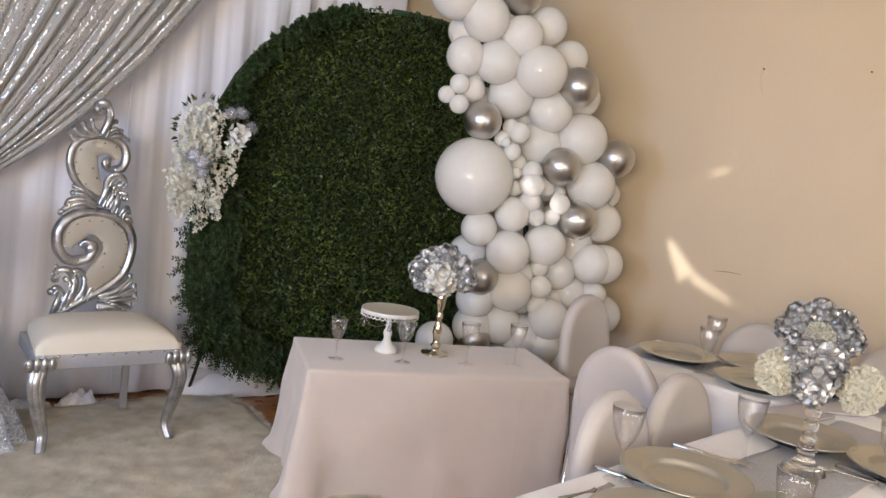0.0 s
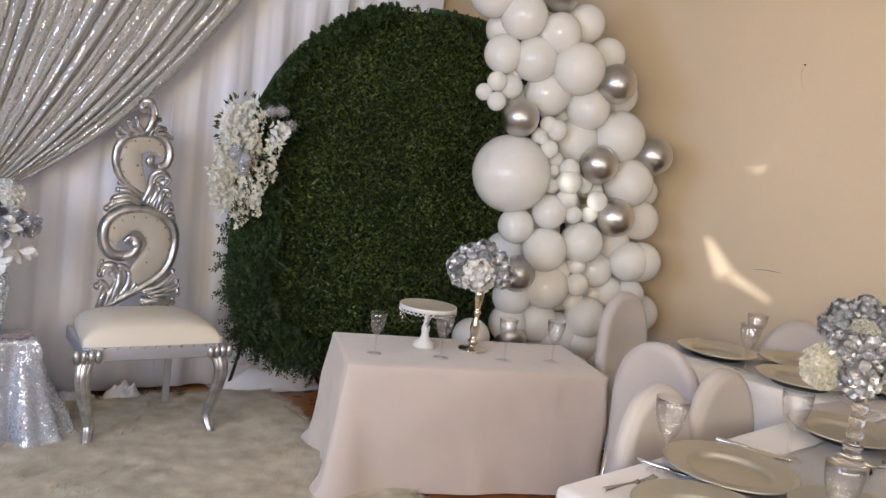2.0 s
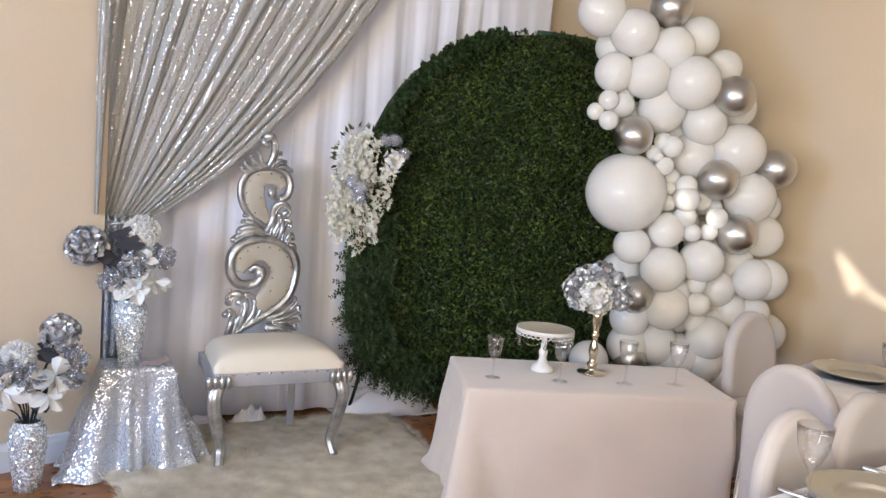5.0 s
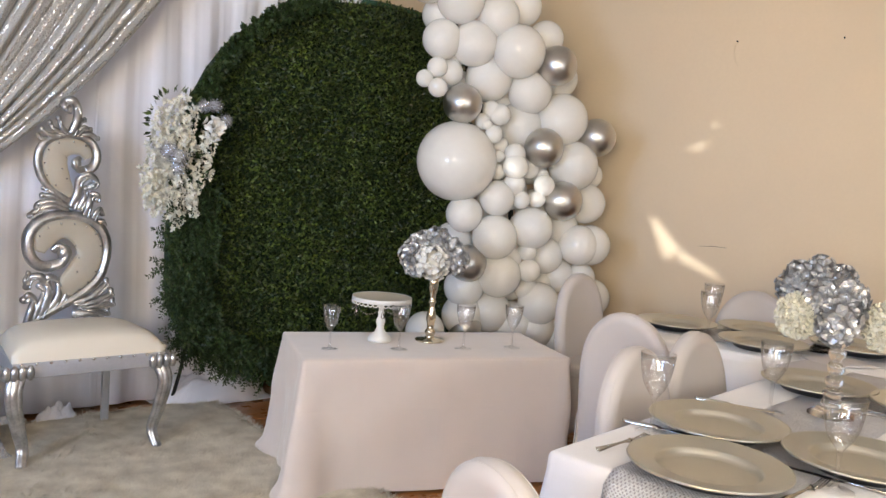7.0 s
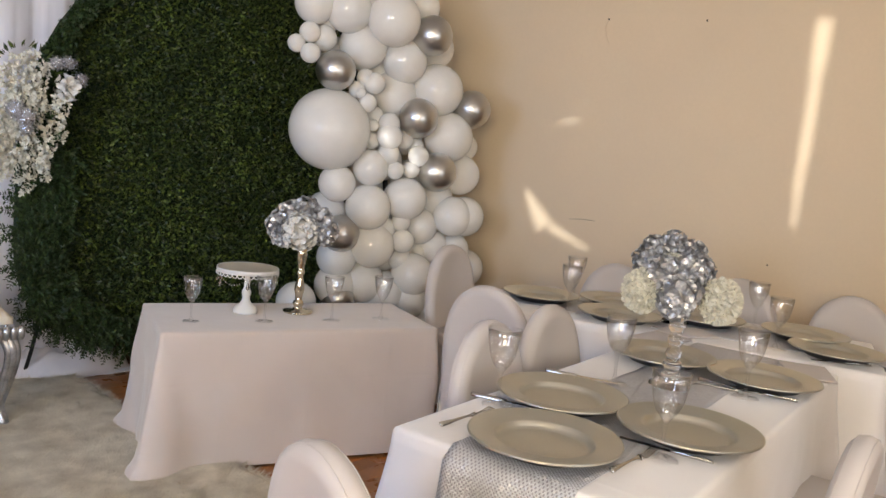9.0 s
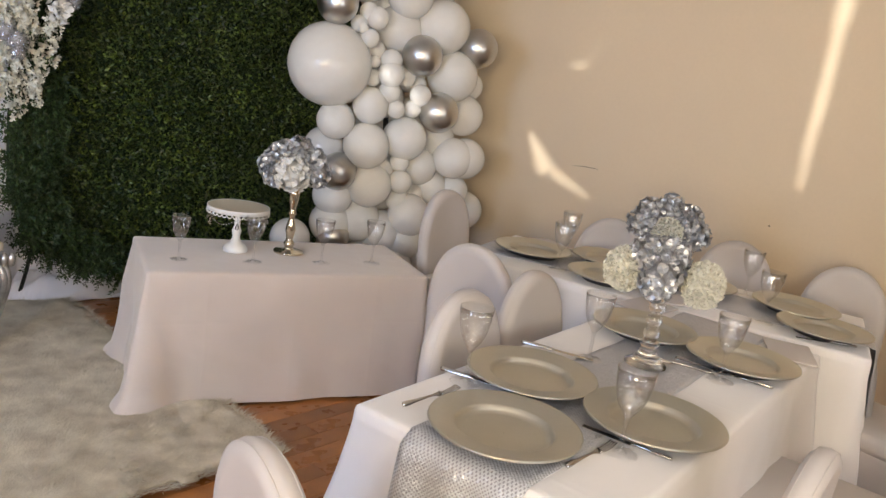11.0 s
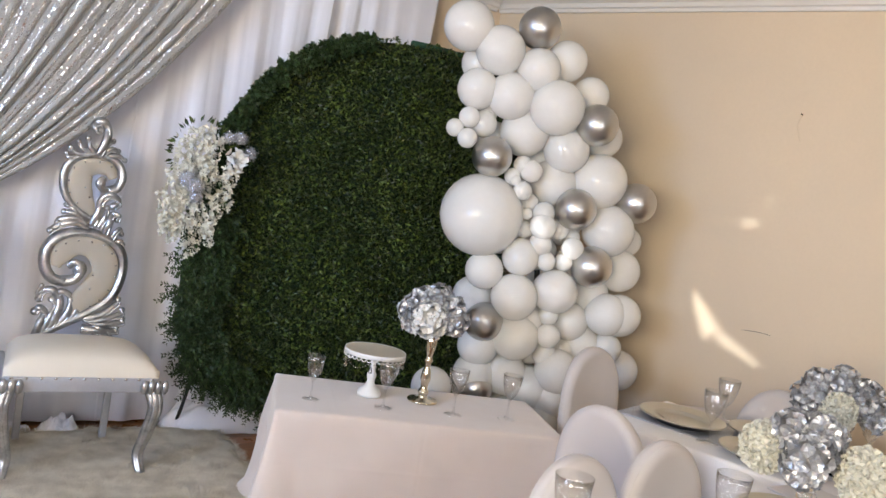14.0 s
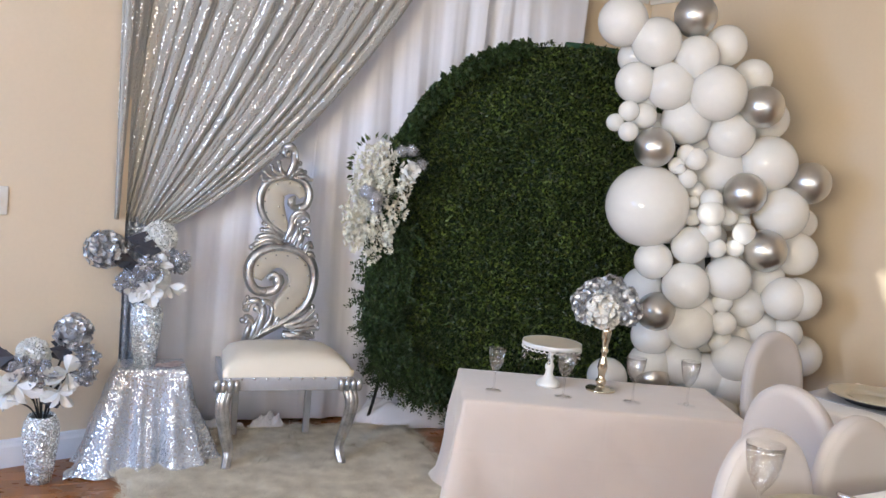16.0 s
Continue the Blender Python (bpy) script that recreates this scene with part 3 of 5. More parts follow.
def hedge_edge(a):
    """The panel's radius at an angle: a broad rounded arch, squarer at the foot."""
    c, s = math.cos(a), math.sin(a)
    n, b = (2.7, HB) if s > 0 else (4.0, HC)
    w = HA if c < 0 else 0.55
    return (abs(c / w) ** n + abs(s / b) ** n) ** (-1 / n)


def hedge():
    t = thing("hedge_backdrop", pose(0, 0, 0), "round-topped backdrop panel covered in dark green artificial boxwood", "backdrop")
    bm = bmesh.new()
    n = 72
    front, back = [], []
    for k in range(n):
        a = 2 * math.pi * k / n
        r = hedge_edge(a)
        x, z = HX + (r - 0.02) * math.cos(a), HZ + (r - 0.02) * math.sin(a)
        front.append(bm.verts.new((x, HY, z)))
        back.append(bm.verts.new((x, HY + 0.07, z)))
    for k in range(n):
        bm.faces.new((front[k], front[(k + 1) % n], back[(k + 1) % n], back[k]))
    bm.faces.new(front)
    bm.faces.new(back[::-1])
    part("panel", bm, M_BACK, t, smooth=False)
    bm = bmesh.new()
    tube(bm, [(HX + (hedge_edge(a) - 0.006) * math.cos(a), HY + 0.035, HZ + (hedge_edge(a) - 0.006) * math.sin(a)) for a in np.linspace(0.5, 1.8, 50)], 0.02, 8)
    part("rim", bm, M_RIM, t, "smooth green cloth rim")
    r = random.Random(3)
    places = []
    while len(places) < 48000:
        x, z = r.uniform(HX - HA, HX + 0.55), r.uniform(0.08, 2.2)
        d = Vector((x - HX, 0, z - HZ))
        a = math.atan2(d.z, d.x)
        if d.length > hedge_edge(a) * (0.995 + 0.03 * noise.noise(Vector((x * 9, z * 9, 0)))):
            continue
        clump = 0.5 + 0.5 * noise.noise(Vector((x * 22, z * 22, 3)))
        p = Vector((x, HY - 0.004 - 0.055 * clump * r.random() - 0.012 * r.random(), z))
        way = Vector((r.uniform(-1, 1), -r.uniform(0.2, 1.1), r.uniform(-0.9, 1)))
        places.append((p, way, rand_dir(r), r.uniform(0.6, 1.25)))
    leaves("boxwood_leaves", places, 0.023, M_LEAF, t, "small glossy boxwood leaves", wide=0.6)
    return t


HEDGE = hedge()


def fringe():
    """The looser greenery hung down the panel's side."""
    t = thing("greenery_garland", pose(0, 0, 0), "loose dark green artificial fern garland hanging down the backdrop's edge", "garland")
    r = random.Random(11)
    places, stems = [], bmesh.new()
    for k in range(1250):
        q = r.random()
        a = math.pi * (0.64 + 0.64 * q)
        rr = hedge_edge(a) * r.uniform(0.84 if q > 0.45 else 0.95, 1.0)
        base = Vector((HX + rr * math.cos(a), HY - 0.05 - 0.05 * r.random(), max(0.1, HZ + rr * math.sin(a))))
        way = Vector((math.cos(a) * r.uniform(0.0, 0.9) + r.uniform(-0.3, 0.3), -r.uniform(0.1, 0.7), math.sin(a) * 0.5 - r.uniform(-0.3, 0.8))).normalized()
        ln = r.uniform(0.07, 0.16) * (0.25 if q < 0.4 else 1.0)
        tube(stems, [base, base + way * ln], 0.0012, 3, cap=False)
        for i in range(9):
            f = (i + 1) / 9
            for s in (-1, 1):
                side = way.cross(Vector((0, -1, 0.2))).normalized() * s
                d = (way * 0.6 + side * r.uniform(0.5, 1) + rand_dir(r) * 0.35)
                places.append((base + way * ln * f, d, rand_dir(r), r.uniform(0.7, 1.2) * (1.15 - 0.5 * f)))
    part("stem", stems, M_BACK, t)
    leaves("fern_leaves", places, 0.029, M_FERN, t, wide=0.5)
    return t


fringe()


# ---- balloon garland ----
def balloon_mesh(name, mat):
    prof = []
    for k in range(15):
        a = math.pi * k / 14
        r = math.sin(a)
        z = -math.cos(a)
        if z < -0.2:
            r *= 1 - 0.07 * (-z - 0.2)
            z *= 1.06
        prof.append((max(r, 0.012), z))
    prof = [(0.05, -1.16), (0.02, -1.1), (0.03, -1.065)] + prof
    me = bpy.data.meshes.new(name)
    bm = lathe(bmesh.new(), prof, 28)
    bm.faces.new(bm.verts[-28:])
    bmesh.ops.recalc_face_normals(bm, faces=bm.faces)
    bm.to_mesh(me)
    bm.free()
    me.materials.append(mat)
    me.polygons.foreach_set("use_smooth", [True] * len(me.polygons))
    return me


GARLAND = thing("balloon_garland", pose(0, 0, 0), "tall garland of pearl white and chrome silver balloons beside the backdrop", "balloon garland")
ALONG, OUT = Vector((0.92, -0.392, 0)), Vector((0.392, 0.92, 0))
WHITE, CHROME = balloon_mesh("white_balloon", M_BALLOON), balloon_mesh("chrome_balloon", M_CHROME)
balloon_rng = random.Random(5)


def balloons(name, mesh, rows, label=""):
    """Rows of: place along the garland, height, depth, radius."""
    for u, z, o, r in rows:
        ob = new(name, mesh)
        ob.parent = GARLAND
        way = (OUT * 1.6 + rand_dir(balloon_rng)).normalized()
        turn = way.to_track_quat("-Z", "Y")
        ob.matrix_basis = Matrix.LocRotScale(ALONG * u + OUT * (3.86 + o) + Vector((0, 0, z)), turn, (r, r, r * balloon_rng.uniform(0.97, 1.06)))
        tagged(ob, label)


balloons("white_balloon", WHITE, [(1.95, 2.180, 0.00, 0.117), (2.11, 2.094, -0.03, 0.114), (2.3, 2.038, -0.05, 0.101), (2.45, 2.115, 0.02, 0.098), (2.05, 2.036, 0.10, 0.087), (2.04, 1.905, 0.00, 0.096), (2.2, 1.900, -0.02, 0.112), (2.41, 1.880, -0.08, 0.129), (2.61, 1.984, 0.06, 0.091), (2.31, 1.753, 0.04, 0.119), (2.52, 1.702, 0.00, 0.111), (2.72, 1.583, 0.02, 0.135), (2.73, 1.800, 0.12, 0.102), (2.51, 1.537, 0.08, 0.122), (2.44, 1.661, 0.14, 0.073)])
balloons("white_balloon", WHITE, [(2.81, 1.353, 0.02, 0.128), (2.93, 1.163, 0.08, 0.108), (2.97, 1.313, 0.14, 0.075), (2.87, 0.945, 0.00, 0.106), (2.95, 0.946, 0.02, 0.107), (2.71, 0.878, 0.06, 0.096), (2.8, 1.028, 0.10, 0.102), (2.22, 1.074, 0.00, 0.092), (2.38, 1.164, -0.02, 0.089), (2.38, 0.970, -0.03, 0.113), (2.58, 1.023, -0.02, 0.109), (2.21, 0.928, 0.10, 0.100), (2.43, 0.774, 0.00, 0.115), (2.27, 0.699, 0.06, 0.102), (2.28, 0.552, 0.08, 0.106)])
balloons("white_balloon", WHITE, [(2.43, 0.575, 0.08, 0.112), (2.67, 0.631, 0.00, 0.111), (2.92, 0.770, 0.04, 0.079), (2.8, 0.771, 0.08, 0.091), (2.56, 0.511, 0.08, 0.119), (2.06, 0.483, 0.00, 0.098), (2.67, 0.490, 0.06, 0.119), (3.06, 0.643, 0.16, 0.106), (2.45, 0.351, 0.08, 0.114), (2.62, 0.350, 0.04, 0.113), (2.25, 0.339, 0.06, 0.106), (2.82, 0.418, 0.06, 0.115), (2.44, 0.157, 0.06, 0.114), (2.67, 0.148, 0.06, 0.115), (2.86, 0.236, 0.06, 0.110)])
balloons("white_balloon", WHITE, [(1.96, 1.710, -0.02, 0.042), (2.02, 1.769, -0.02, 0.050), (2.1, 1.755, 0.02, 0.064), (2.02, 1.671, -0.05, 0.047), (2.12, 1.814, 0.05, 0.046), (2.31, 1.594, -0.03, 0.045), (2.35, 1.572, -0.05, 0.053), (2.27, 1.535, -0.03, 0.040), (2.28, 1.518, -0.06, 0.026), (2.32, 1.476, -0.06, 0.045), (2.39, 1.423, 0.02, 0.046), (2.45, 1.389, -0.04, 0.054), (2.37, 1.372, -0.03, 0.029)], "small white balloon")
balloons("white_balloon", WHITE, [(2.38, 1.297, 0.00, 0.043), (2.45, 1.326, -0.06, 0.064), (2.55, 1.322, 0.00, 0.052), (2.63, 1.293, 0.03, 0.044), (2.46, 1.241, -0.04, 0.056), (2.62, 1.243, -0.05, 0.054), (2.5, 1.163, -0.05, 0.046), (2.59, 1.172, -0.04, 0.043), (2.57, 0.903, -0.02, 0.049), (2.49, 0.858, 0.02, 0.066), (2.58, 0.807, -0.04, 0.060), (2.6, 0.704, 0.02, 0.061), (2.72, 0.739, 0.06, 0.045)], "small white balloon")
balloons("white_balloon", WHITE, [(2.16, 1.332, 0.00, 0.198)], "very large white balloon")
balloons("white_balloon", WHITE, [(2.36, 1.45, 0.14, 0.1), (2.48, 1.33, 0.12, 0.1), (2.6, 1.34, 0.12, 0.1), (2.5, 1.2, 0.12, 0.1), (2.3, 1.25, 0.14, 0.1), (2.2, 1.7, 0.16, 0.09), (2.66, 1.12, 0.14, 0.1), (2.5, 0.9, 0.14, 0.11), (2.36, 0.7, 0.16, 0.1), (2.55, 0.72, 0.14, 0.1), (2.7, 0.75, 0.14, 0.1)])
balloons("chrome_balloon", CHROME, [(2.28, 2.231, -0.02, 0.099), (2.62, 1.836, -0.08, 0.099), (2.15, 1.608, -0.05, 0.095), (2.6, 1.431, -0.05, 0.100), (2.92, 1.509, 0.00, 0.100), (2.73, 1.171, -0.05, 0.101), (2.26, 0.828, 0.00, 0.095), (2.29, 0.488, 0.04, 0.083)], "shiny chrome silver balloon")
bm = bmesh.new()
tube(bm, spline([(*(ALONG * u + OUT * 3.98)[:2], z) for u, z in ((2.55, 0.0), (2.55, 0.6), (2.5, 1.2), (2.26, 1.72), (2.1, 2.1))]), 0.014, 8)
tube(bm, [(*(ALONG * 2.3 + OUT * 3.98)[:2], 0.01), (*(ALONG * 2.8 + OUT * 3.98)[:2], 0.01)], 0.014, 8)
part("stand", bm, M_BLACK, GARLAND, "black stand behind the balloons")


# ---- tables ----
def cloth_shape(bm, w, d, h, flare=0.05, corner=0.09, amp=0.018, folds=11, seed=1, floor=0.0, puddle=0.0, each=(1, 1, 1, 1)):
    """A cloth over a table of w by d: flat top, rounded edge, skirt that flares and folds at the corners."""
    r = random.Random(seed)
    ph = [r.uniform(0, 6.3) for _ in range(6)]
    n = 280
    per = []
    for k in range(n):
        s = k / n * 4
        side, f = int(s), s - int(s)
        c = [(-w / 2, -d / 2), (w / 2, -d / 2), (w / 2, d / 2), (-w / 2, d / 2)]
        (ax, ay), (bx, by) = c[side], c[(side + 1) % 4]
        p = Vector((ax + (bx - ax) * f, ay + (by - ay) * f, 0))
        nrm = Vector(((0, -1), (1, 0), (0, 1), (-1, 0))[side] + (0,))
        length = (w, d)[side % 2]
        near = min(f, 1 - f) * length
        cw = math.exp(-(near / 0.07) ** 2) * each[side if f < 0.5 else (side + 1) % 4]
        out = nrm
        if f * length < 0.07:
            out = (nrm * (0.5 + f * length / 0.14) + Vector(((0, -1), (1, 0), (0, 1), (-1, 0))[(side - 1) % 4] + (0,)) * (0.5 - f * length / 0.14)).normalized()
        elif (1 - f) * length < 0.07:
            g = (1 - f) * length
            out = (nrm * (0.5 + g / 0.14) + Vector(((0, -1), (1, 0), (0, 1), (-1, 0))[(side + 1) % 4] + (0,)) * (0.5 - g / 0.14)).normalized()
        per.append((p, out, cw, s))
    rings = []
    for a, drop, o in ((0, 0.0, -0.02), (0, 0.0, -0.006), (0, 0.003, 0.002), (0, 0.012, 0.006)):
        rings.append([(p + out * o, -drop) for p, out, cw, s in per])
    steps = 20
    for j in range(1, steps + 1):
        v = j / steps
        ring = []
        for p, out, cw, s in per:
            wob = math.sin(folds * 1.57 * s + ph[0]) * 0.6 + math.sin(folds * 2.9 * s + ph[1]) * 0.4
            o = 0.006 + flare * v ** 1.2 + corner * cw * v + amp * wob * v + 0.004 * math.sin(9 * s + 7 * v + ph[2]) + 0.010 * noise.noise(Vector((p.x * 4 + seed, p.y * 4, v * 2.2))) + 0.005 * noise.noise(Vector((p.x * 11, p.y * 11 + seed, v * 5)))
            o += puddle * cw * max(0.0, v - 0.9) * 10
            ring.append((p + out * o, -0.012 - (h - floor - 0.012) * v))
        rings.append(ring)
    vs = [[bm.verts.new((p.x, p.y, h + z)) for p, z in ring] for ring in rings]
    bm.faces.new(vs[0])
    for a, b in zip(vs, vs[1:]):
        for k in range(n):
            bm.faces.new((a[k], a[(k + 1) % n], b[(k + 1) % n], b[k]))
    return bm


def folding_table(m, w, d, h, label):
    t = thing("table", m, label, "table")
    part("tabletop", box(bmesh.new(), -w / 2 + 0.012, w / 2 - 0.012, -d / 2 + 0.012, d / 2 - 0.012, h - 0.045, h - 0.006, 0.006), M_CAKE, t)
    for sx in (-1, 1):
        for sy in (-1, 1):
            bm = bmesh.new()
            tube(bm, [(sx * (w / 2 - 0.12), sy * (d / 2 - 0.08), 0.0), (sx * (w / 2 - 0.12), sy * (d / 2 - 0.08), h - 0.045)], 0.014, 8)
            part("leg", bm, M_STEEL, t)
    return t


SWEET = pose(3.039, 2.316, 0, 0, 0, -22.2)
SW, SD, SH = 1.12, 0.50, 0.538
folding_table(SWEET, SW, SD, SH - 0.004, "low folding table hidden under a white cloth")
cl = as_object("tablecloth", cloth_shape(bmesh.new(), SW, SD, SH, 0.015, 0.078, 0.009, 9, 4, 0.012, 0.04, (1.0, 0.15, 0.2, 0.9)), M_CLOTH_SHADED)
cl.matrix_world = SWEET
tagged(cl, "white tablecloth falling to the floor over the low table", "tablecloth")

G1, G2 = pose(2.872, 0.59, 0, 0, 0, 4.5), pose(3.869, 1.02, 0, 0, 0, 107)
GW, GD, GH = 1.50, 0.59, 0.71
folding_table(G1, GW, GD, GH - 0.004, "folding guest table under a white cloth")
folding_table(G2, 1.45, GD, GH - 0.004, "folding guest table along the wall under a white cloth")
for m, w, seed in ((G1, GW, 8), (G2, 1.45, 9)):
    cl = as_object("tablecloth", cloth_shape(bmesh.new(), w, GD, GH, 0.035, 0.06, 0.015, 11, seed, 0.18), M_CLOTH)
    cl.matrix_world = m
    tagged(cl, "white tablecloth hanging well down over a guest table", "tablecloth", "guest tablecloths")


# ---- throne chair ----
def throne():
    t = thing("throne_chair", pose(1.93, 3.28, 0.02, 0, 0, -2), "tall silver carved throne chair with cream leather seat and scroll back", "chair")
    w, d = 0.295, 0.20
    bm = bmesh.new()
    n = 20
    rows = []
    for j in range(n + 1):
        v = -1 + 2 * j / n
        row = []
        for i in range(n + 1):
            u = -1 + 2 * i / n
            z = 0.435 + 0.075 * (1 - u ** 4) ** 0.5 * (1 - v ** 4) ** 0.5
            row.append((u * w * (1 - 0.12 * (v + 1) / 2), v * d - 0.02, z))
        rows.append(row)
    sheet(bm, rows)
    out = bmesh.ops.extrude_edge_only(bm, edges=[e for e in bm.edges if e.is_boundary])
    for v in (g for g in out["geom"] if isinstance(g, bmesh.types.BMVert)):
        v.co.z = 0.40
    part("seat", bm, M_LEATHER, t, "domed cream leather seat")
    bm = bmesh.new()
    box(bm, -w, w, -d - 0.03, -d - 0.005, 0.345, 0.405, 0.004)
    part("front_rail", bm, M_SILVER_PAINT, t)
    for s in (-1, 1):
        part("side_rail", box(bmesh.new(), s * 0.278 - 0.012, s * 0.278 + 0.012, -d, d - 0.03, 0.345, 0.405, 0.004), M_SILVER_PAINT, t)
    for k in range(11):
        part("nail_head", ball(bmesh.new(), 0.0068, (-w + 0.03 + k * (2 * w - 0.06) / 10, -d - 0.032, 0.402), 8, 6), M_STEEL, t)
    for s in (-1, 1):
        path = spline([(s * 0.275, -0.215, 0.36), (s * 0.292, -0.238, 0.28), (s * 0.272, -0.225, 0.16), (s * 0.252, -0.215, 0.07), (s * 0.264, -0.255, 0.0)], 6)
        bm = bmesh.new()
        for dx in (-0.016, 0.0, 0.016):
            k = len(path)
            tube(bm, [p + Vector((dx * (1 - 0.5 * i / k), -0.004 * (dx == 0), 0)) for i, p in enumerate(path)], [0.020 - 0.009 * i / k for i in range(k)], 8)
        part("front_leg", bm, M_SILVER, t)
        bm = bmesh.new()
        for q in range(4):
            ball(bm, 0.0165, (s * 0.277 - 0.042 + q * 0.028, -0.243, 0.372), 8, 6, (1, 1, 1.9))
        part("carved_knee", bm, M_SILVER, t)
        part("rear_leg", box(bmesh.new(), s * 0.18 - 0.015, s * 0.18 + 0.015, 0.17, 0.2, 0, 0.42, 0.004), M_SILVER_PAINT, t)
    back = throne_back(t)
    return t


def scroll(bm, pts, r0, r1, seg=8, flat=0.8):
    path = spline(pts, 6)
    k = len(path)
    tube(bm, path, [r0 + (r1 - r0) * i / (k - 1) for i in range(k)], seg, flat)


def pad(rows):
    """A stuffed leather panel along a curving middle line: x, z, half width."""
    mid = spline([(x, r, 0.435 + 1.044 * (z - 0.41)) for x, z, r in rows], 6)
    out = []
    for i, p in enumerate(mid):
        d = mid[min(i + 1, len(mid) - 1)] - mid[max(i - 1, 0)]
        q = Vector((-d.z, 0, d.x)).normalized()
        c = Vector((p.x, 0.20 + 0.04 * (p.z - 0.45) - 0.004, p.z))
        out.append([c + q * p.y * math.cos(a) - Vector((0, (0.012 + 0.22 * p.y) * max(0.0, math.sin(a)) ** 0.6, 0)) for a in np.linspace(0, math.pi, 13)])
    bm = sheet(bmesh.new(), out)
    bmesh.ops.solidify(bm, geom=bm.faces[:], thickness=0.004)
    return bm


def throne_back(t):
    P = lambda x, z, dy=0.0: (x, 0.20 + 0.04 * (z - 0.45) + dy, 0.435 + 1.044 * (z - 0.41))
    part("lower_pad", pad([(-0.108, 0.742, 0.02), (-0.085, 0.80, 0.045), (-0.035, 0.837, 0.045), (0.03, 0.837, 0.05), (0.085, 0.79, 0.056), (0.098, 0.725, 0.056), (0.07, 0.665, 0.06), (0.02, 0.61, 0.05), (-0.02, 0.56, 0.03), (-0.04, 0.53, 0.012)]), M_LEATHER, t, "cream leather padding")
    part("upper_pad", pad([(0.012, 0.975, 0.012), (-0.005, 1.005, 0.03), (-0.035, 1.05, 0.046), (-0.052, 1.105, 0.05), (-0.04, 1.16, 0.046), (0.01, 1.183, 0.036), (0.06, 1.175, 0.03), (0.085, 1.14, 0.018)]), M_LEATHER, t, "cream leather padding")
    low = [P(-0.165, 0.41), P(-0.149, 0.438), P(-0.054, 0.495), P(0.063, 0.558), P(0.141, 0.629), P(0.172, 0.726), P(0.165, 0.807), P(0.125, 0.861), P(0.044, 0.891), P(-0.037, 0.894), P(-0.11, 0.868), P(-0.152, 0.809), P(-0.149, 0.736), P(-0.115, 0.69), P(-0.064, 0.678)]
    bm = bmesh.new()
    scroll(bm, low, 0.024, 0.028)
    scroll(bm, [p[:1] + (p[1] - 0.012,) + p[2:] for p in low], 0.012, 0.014)
    scroll(bm, [P(-0.07, 0.68), P(-0.025, 0.695, -0.01), P(-0.005, 0.735, -0.015), P(-0.03, 0.765, -0.01), P(-0.055, 0.745)], 0.028, 0.018)
    ball(bm, 0.034, P(-0.008, 0.738, -0.01), 10, 8, (0.9, 0.8, 1.1))
    part("lower_scroll", bm, M_SILVER, t)
    up = [P(0.03, 0.935), P(0.007, 0.96), P(-0.056, 0.996), P(-0.104, 1.052), P(-0.119, 1.118), P(-0.102, 1.181), P(-0.045, 1.219), P(0.025, 1.228), P(0.094, 1.205), P(0.12, 1.154), P(0.106, 1.103), P(0.07, 1.086)]
    bm = bmesh.new()
    scroll(bm, up, 0.019, 0.023)
    scroll(bm, [p[:1] + (p[1] - 0.01,) + p[2:] for p in up], 0.008, 0.01)
    scroll(bm, [P(0.075, 1.086), P(0.04, 1.092, -0.01), P(0.025, 1.12, -0.012), P(0.05, 1.135)], 0.02, 0.014)
    ball(bm, 0.025, P(0.032, 1.112, -0.008), 10, 8, (0.9, 0.8, 1.1))
    part("upper_scroll", bm, M_SILVER, t)

    def curl(bm, pts, r):
        scroll(bm, [P(x, z, -0.012 * (k % 2)) for k, (x, z) in enumerate(pts)], r * 1.45, r * 0.8, 8)
        scroll(bm, [P(x + 0.5 * r, z - 0.7 * r, -0.016) for x, z in pts], r * 0.5, r * 0.4, 6)
        x, z = pts[-1]
        ball(bm, r * 1.15, P(x, z), 8, 6)

    bm = bmesh.new()
    for pts, r in (([(-0.155, 0.43), (-0.14, 0.50), (-0.125, 0.54), (-0.15, 0.565), (-0.165, 0.545)], 0.016), ([(-0.13, 0.44), (-0.105, 0.52), (-0.085, 0.575), (-0.105, 0.60)], 0.014),
                   ([(-0.10, 0.47), (-0.075, 0.55), (-0.072, 0.605), (-0.105, 0.642), (-0.145, 0.635), (-0.155, 0.60)], 0.016), ([(-0.06, 0.50), (-0.03, 0.56), (-0.03, 0.615), (-0.07, 0.64), (-0.09, 0.622)], 0.015),
                   ([(-0.02, 0.51), (0.0, 0.56), (-0.005, 0.60)], 0.012), ([(-0.15, 0.60), (-0.165, 0.625), (-0.15, 0.655)], 0.010)):
        curl(bm, pts, r)
    part("carved_foot_leaves", bm, M_SILVER, t)
    bm = bmesh.new()
    for k, (x, z) in enumerate(((0.168, 0.60), (0.19, 0.555), (0.196, 0.515), (0.175, 0.475), (0.15, 0.455), (0.10, 0.45))):
        curl(bm, [(0.03 + 0.02 * k * (k < 4), 0.475 + 0.01 * (5 - k)), ((0.03 + x) / 2 + 0.01, (0.5 + z) / 2), (x, z), (x + 0.004, z + 0.016)], 0.013)
    part("carved_side_leaves", bm, M_SILVER, t)
    bm = bmesh.new()
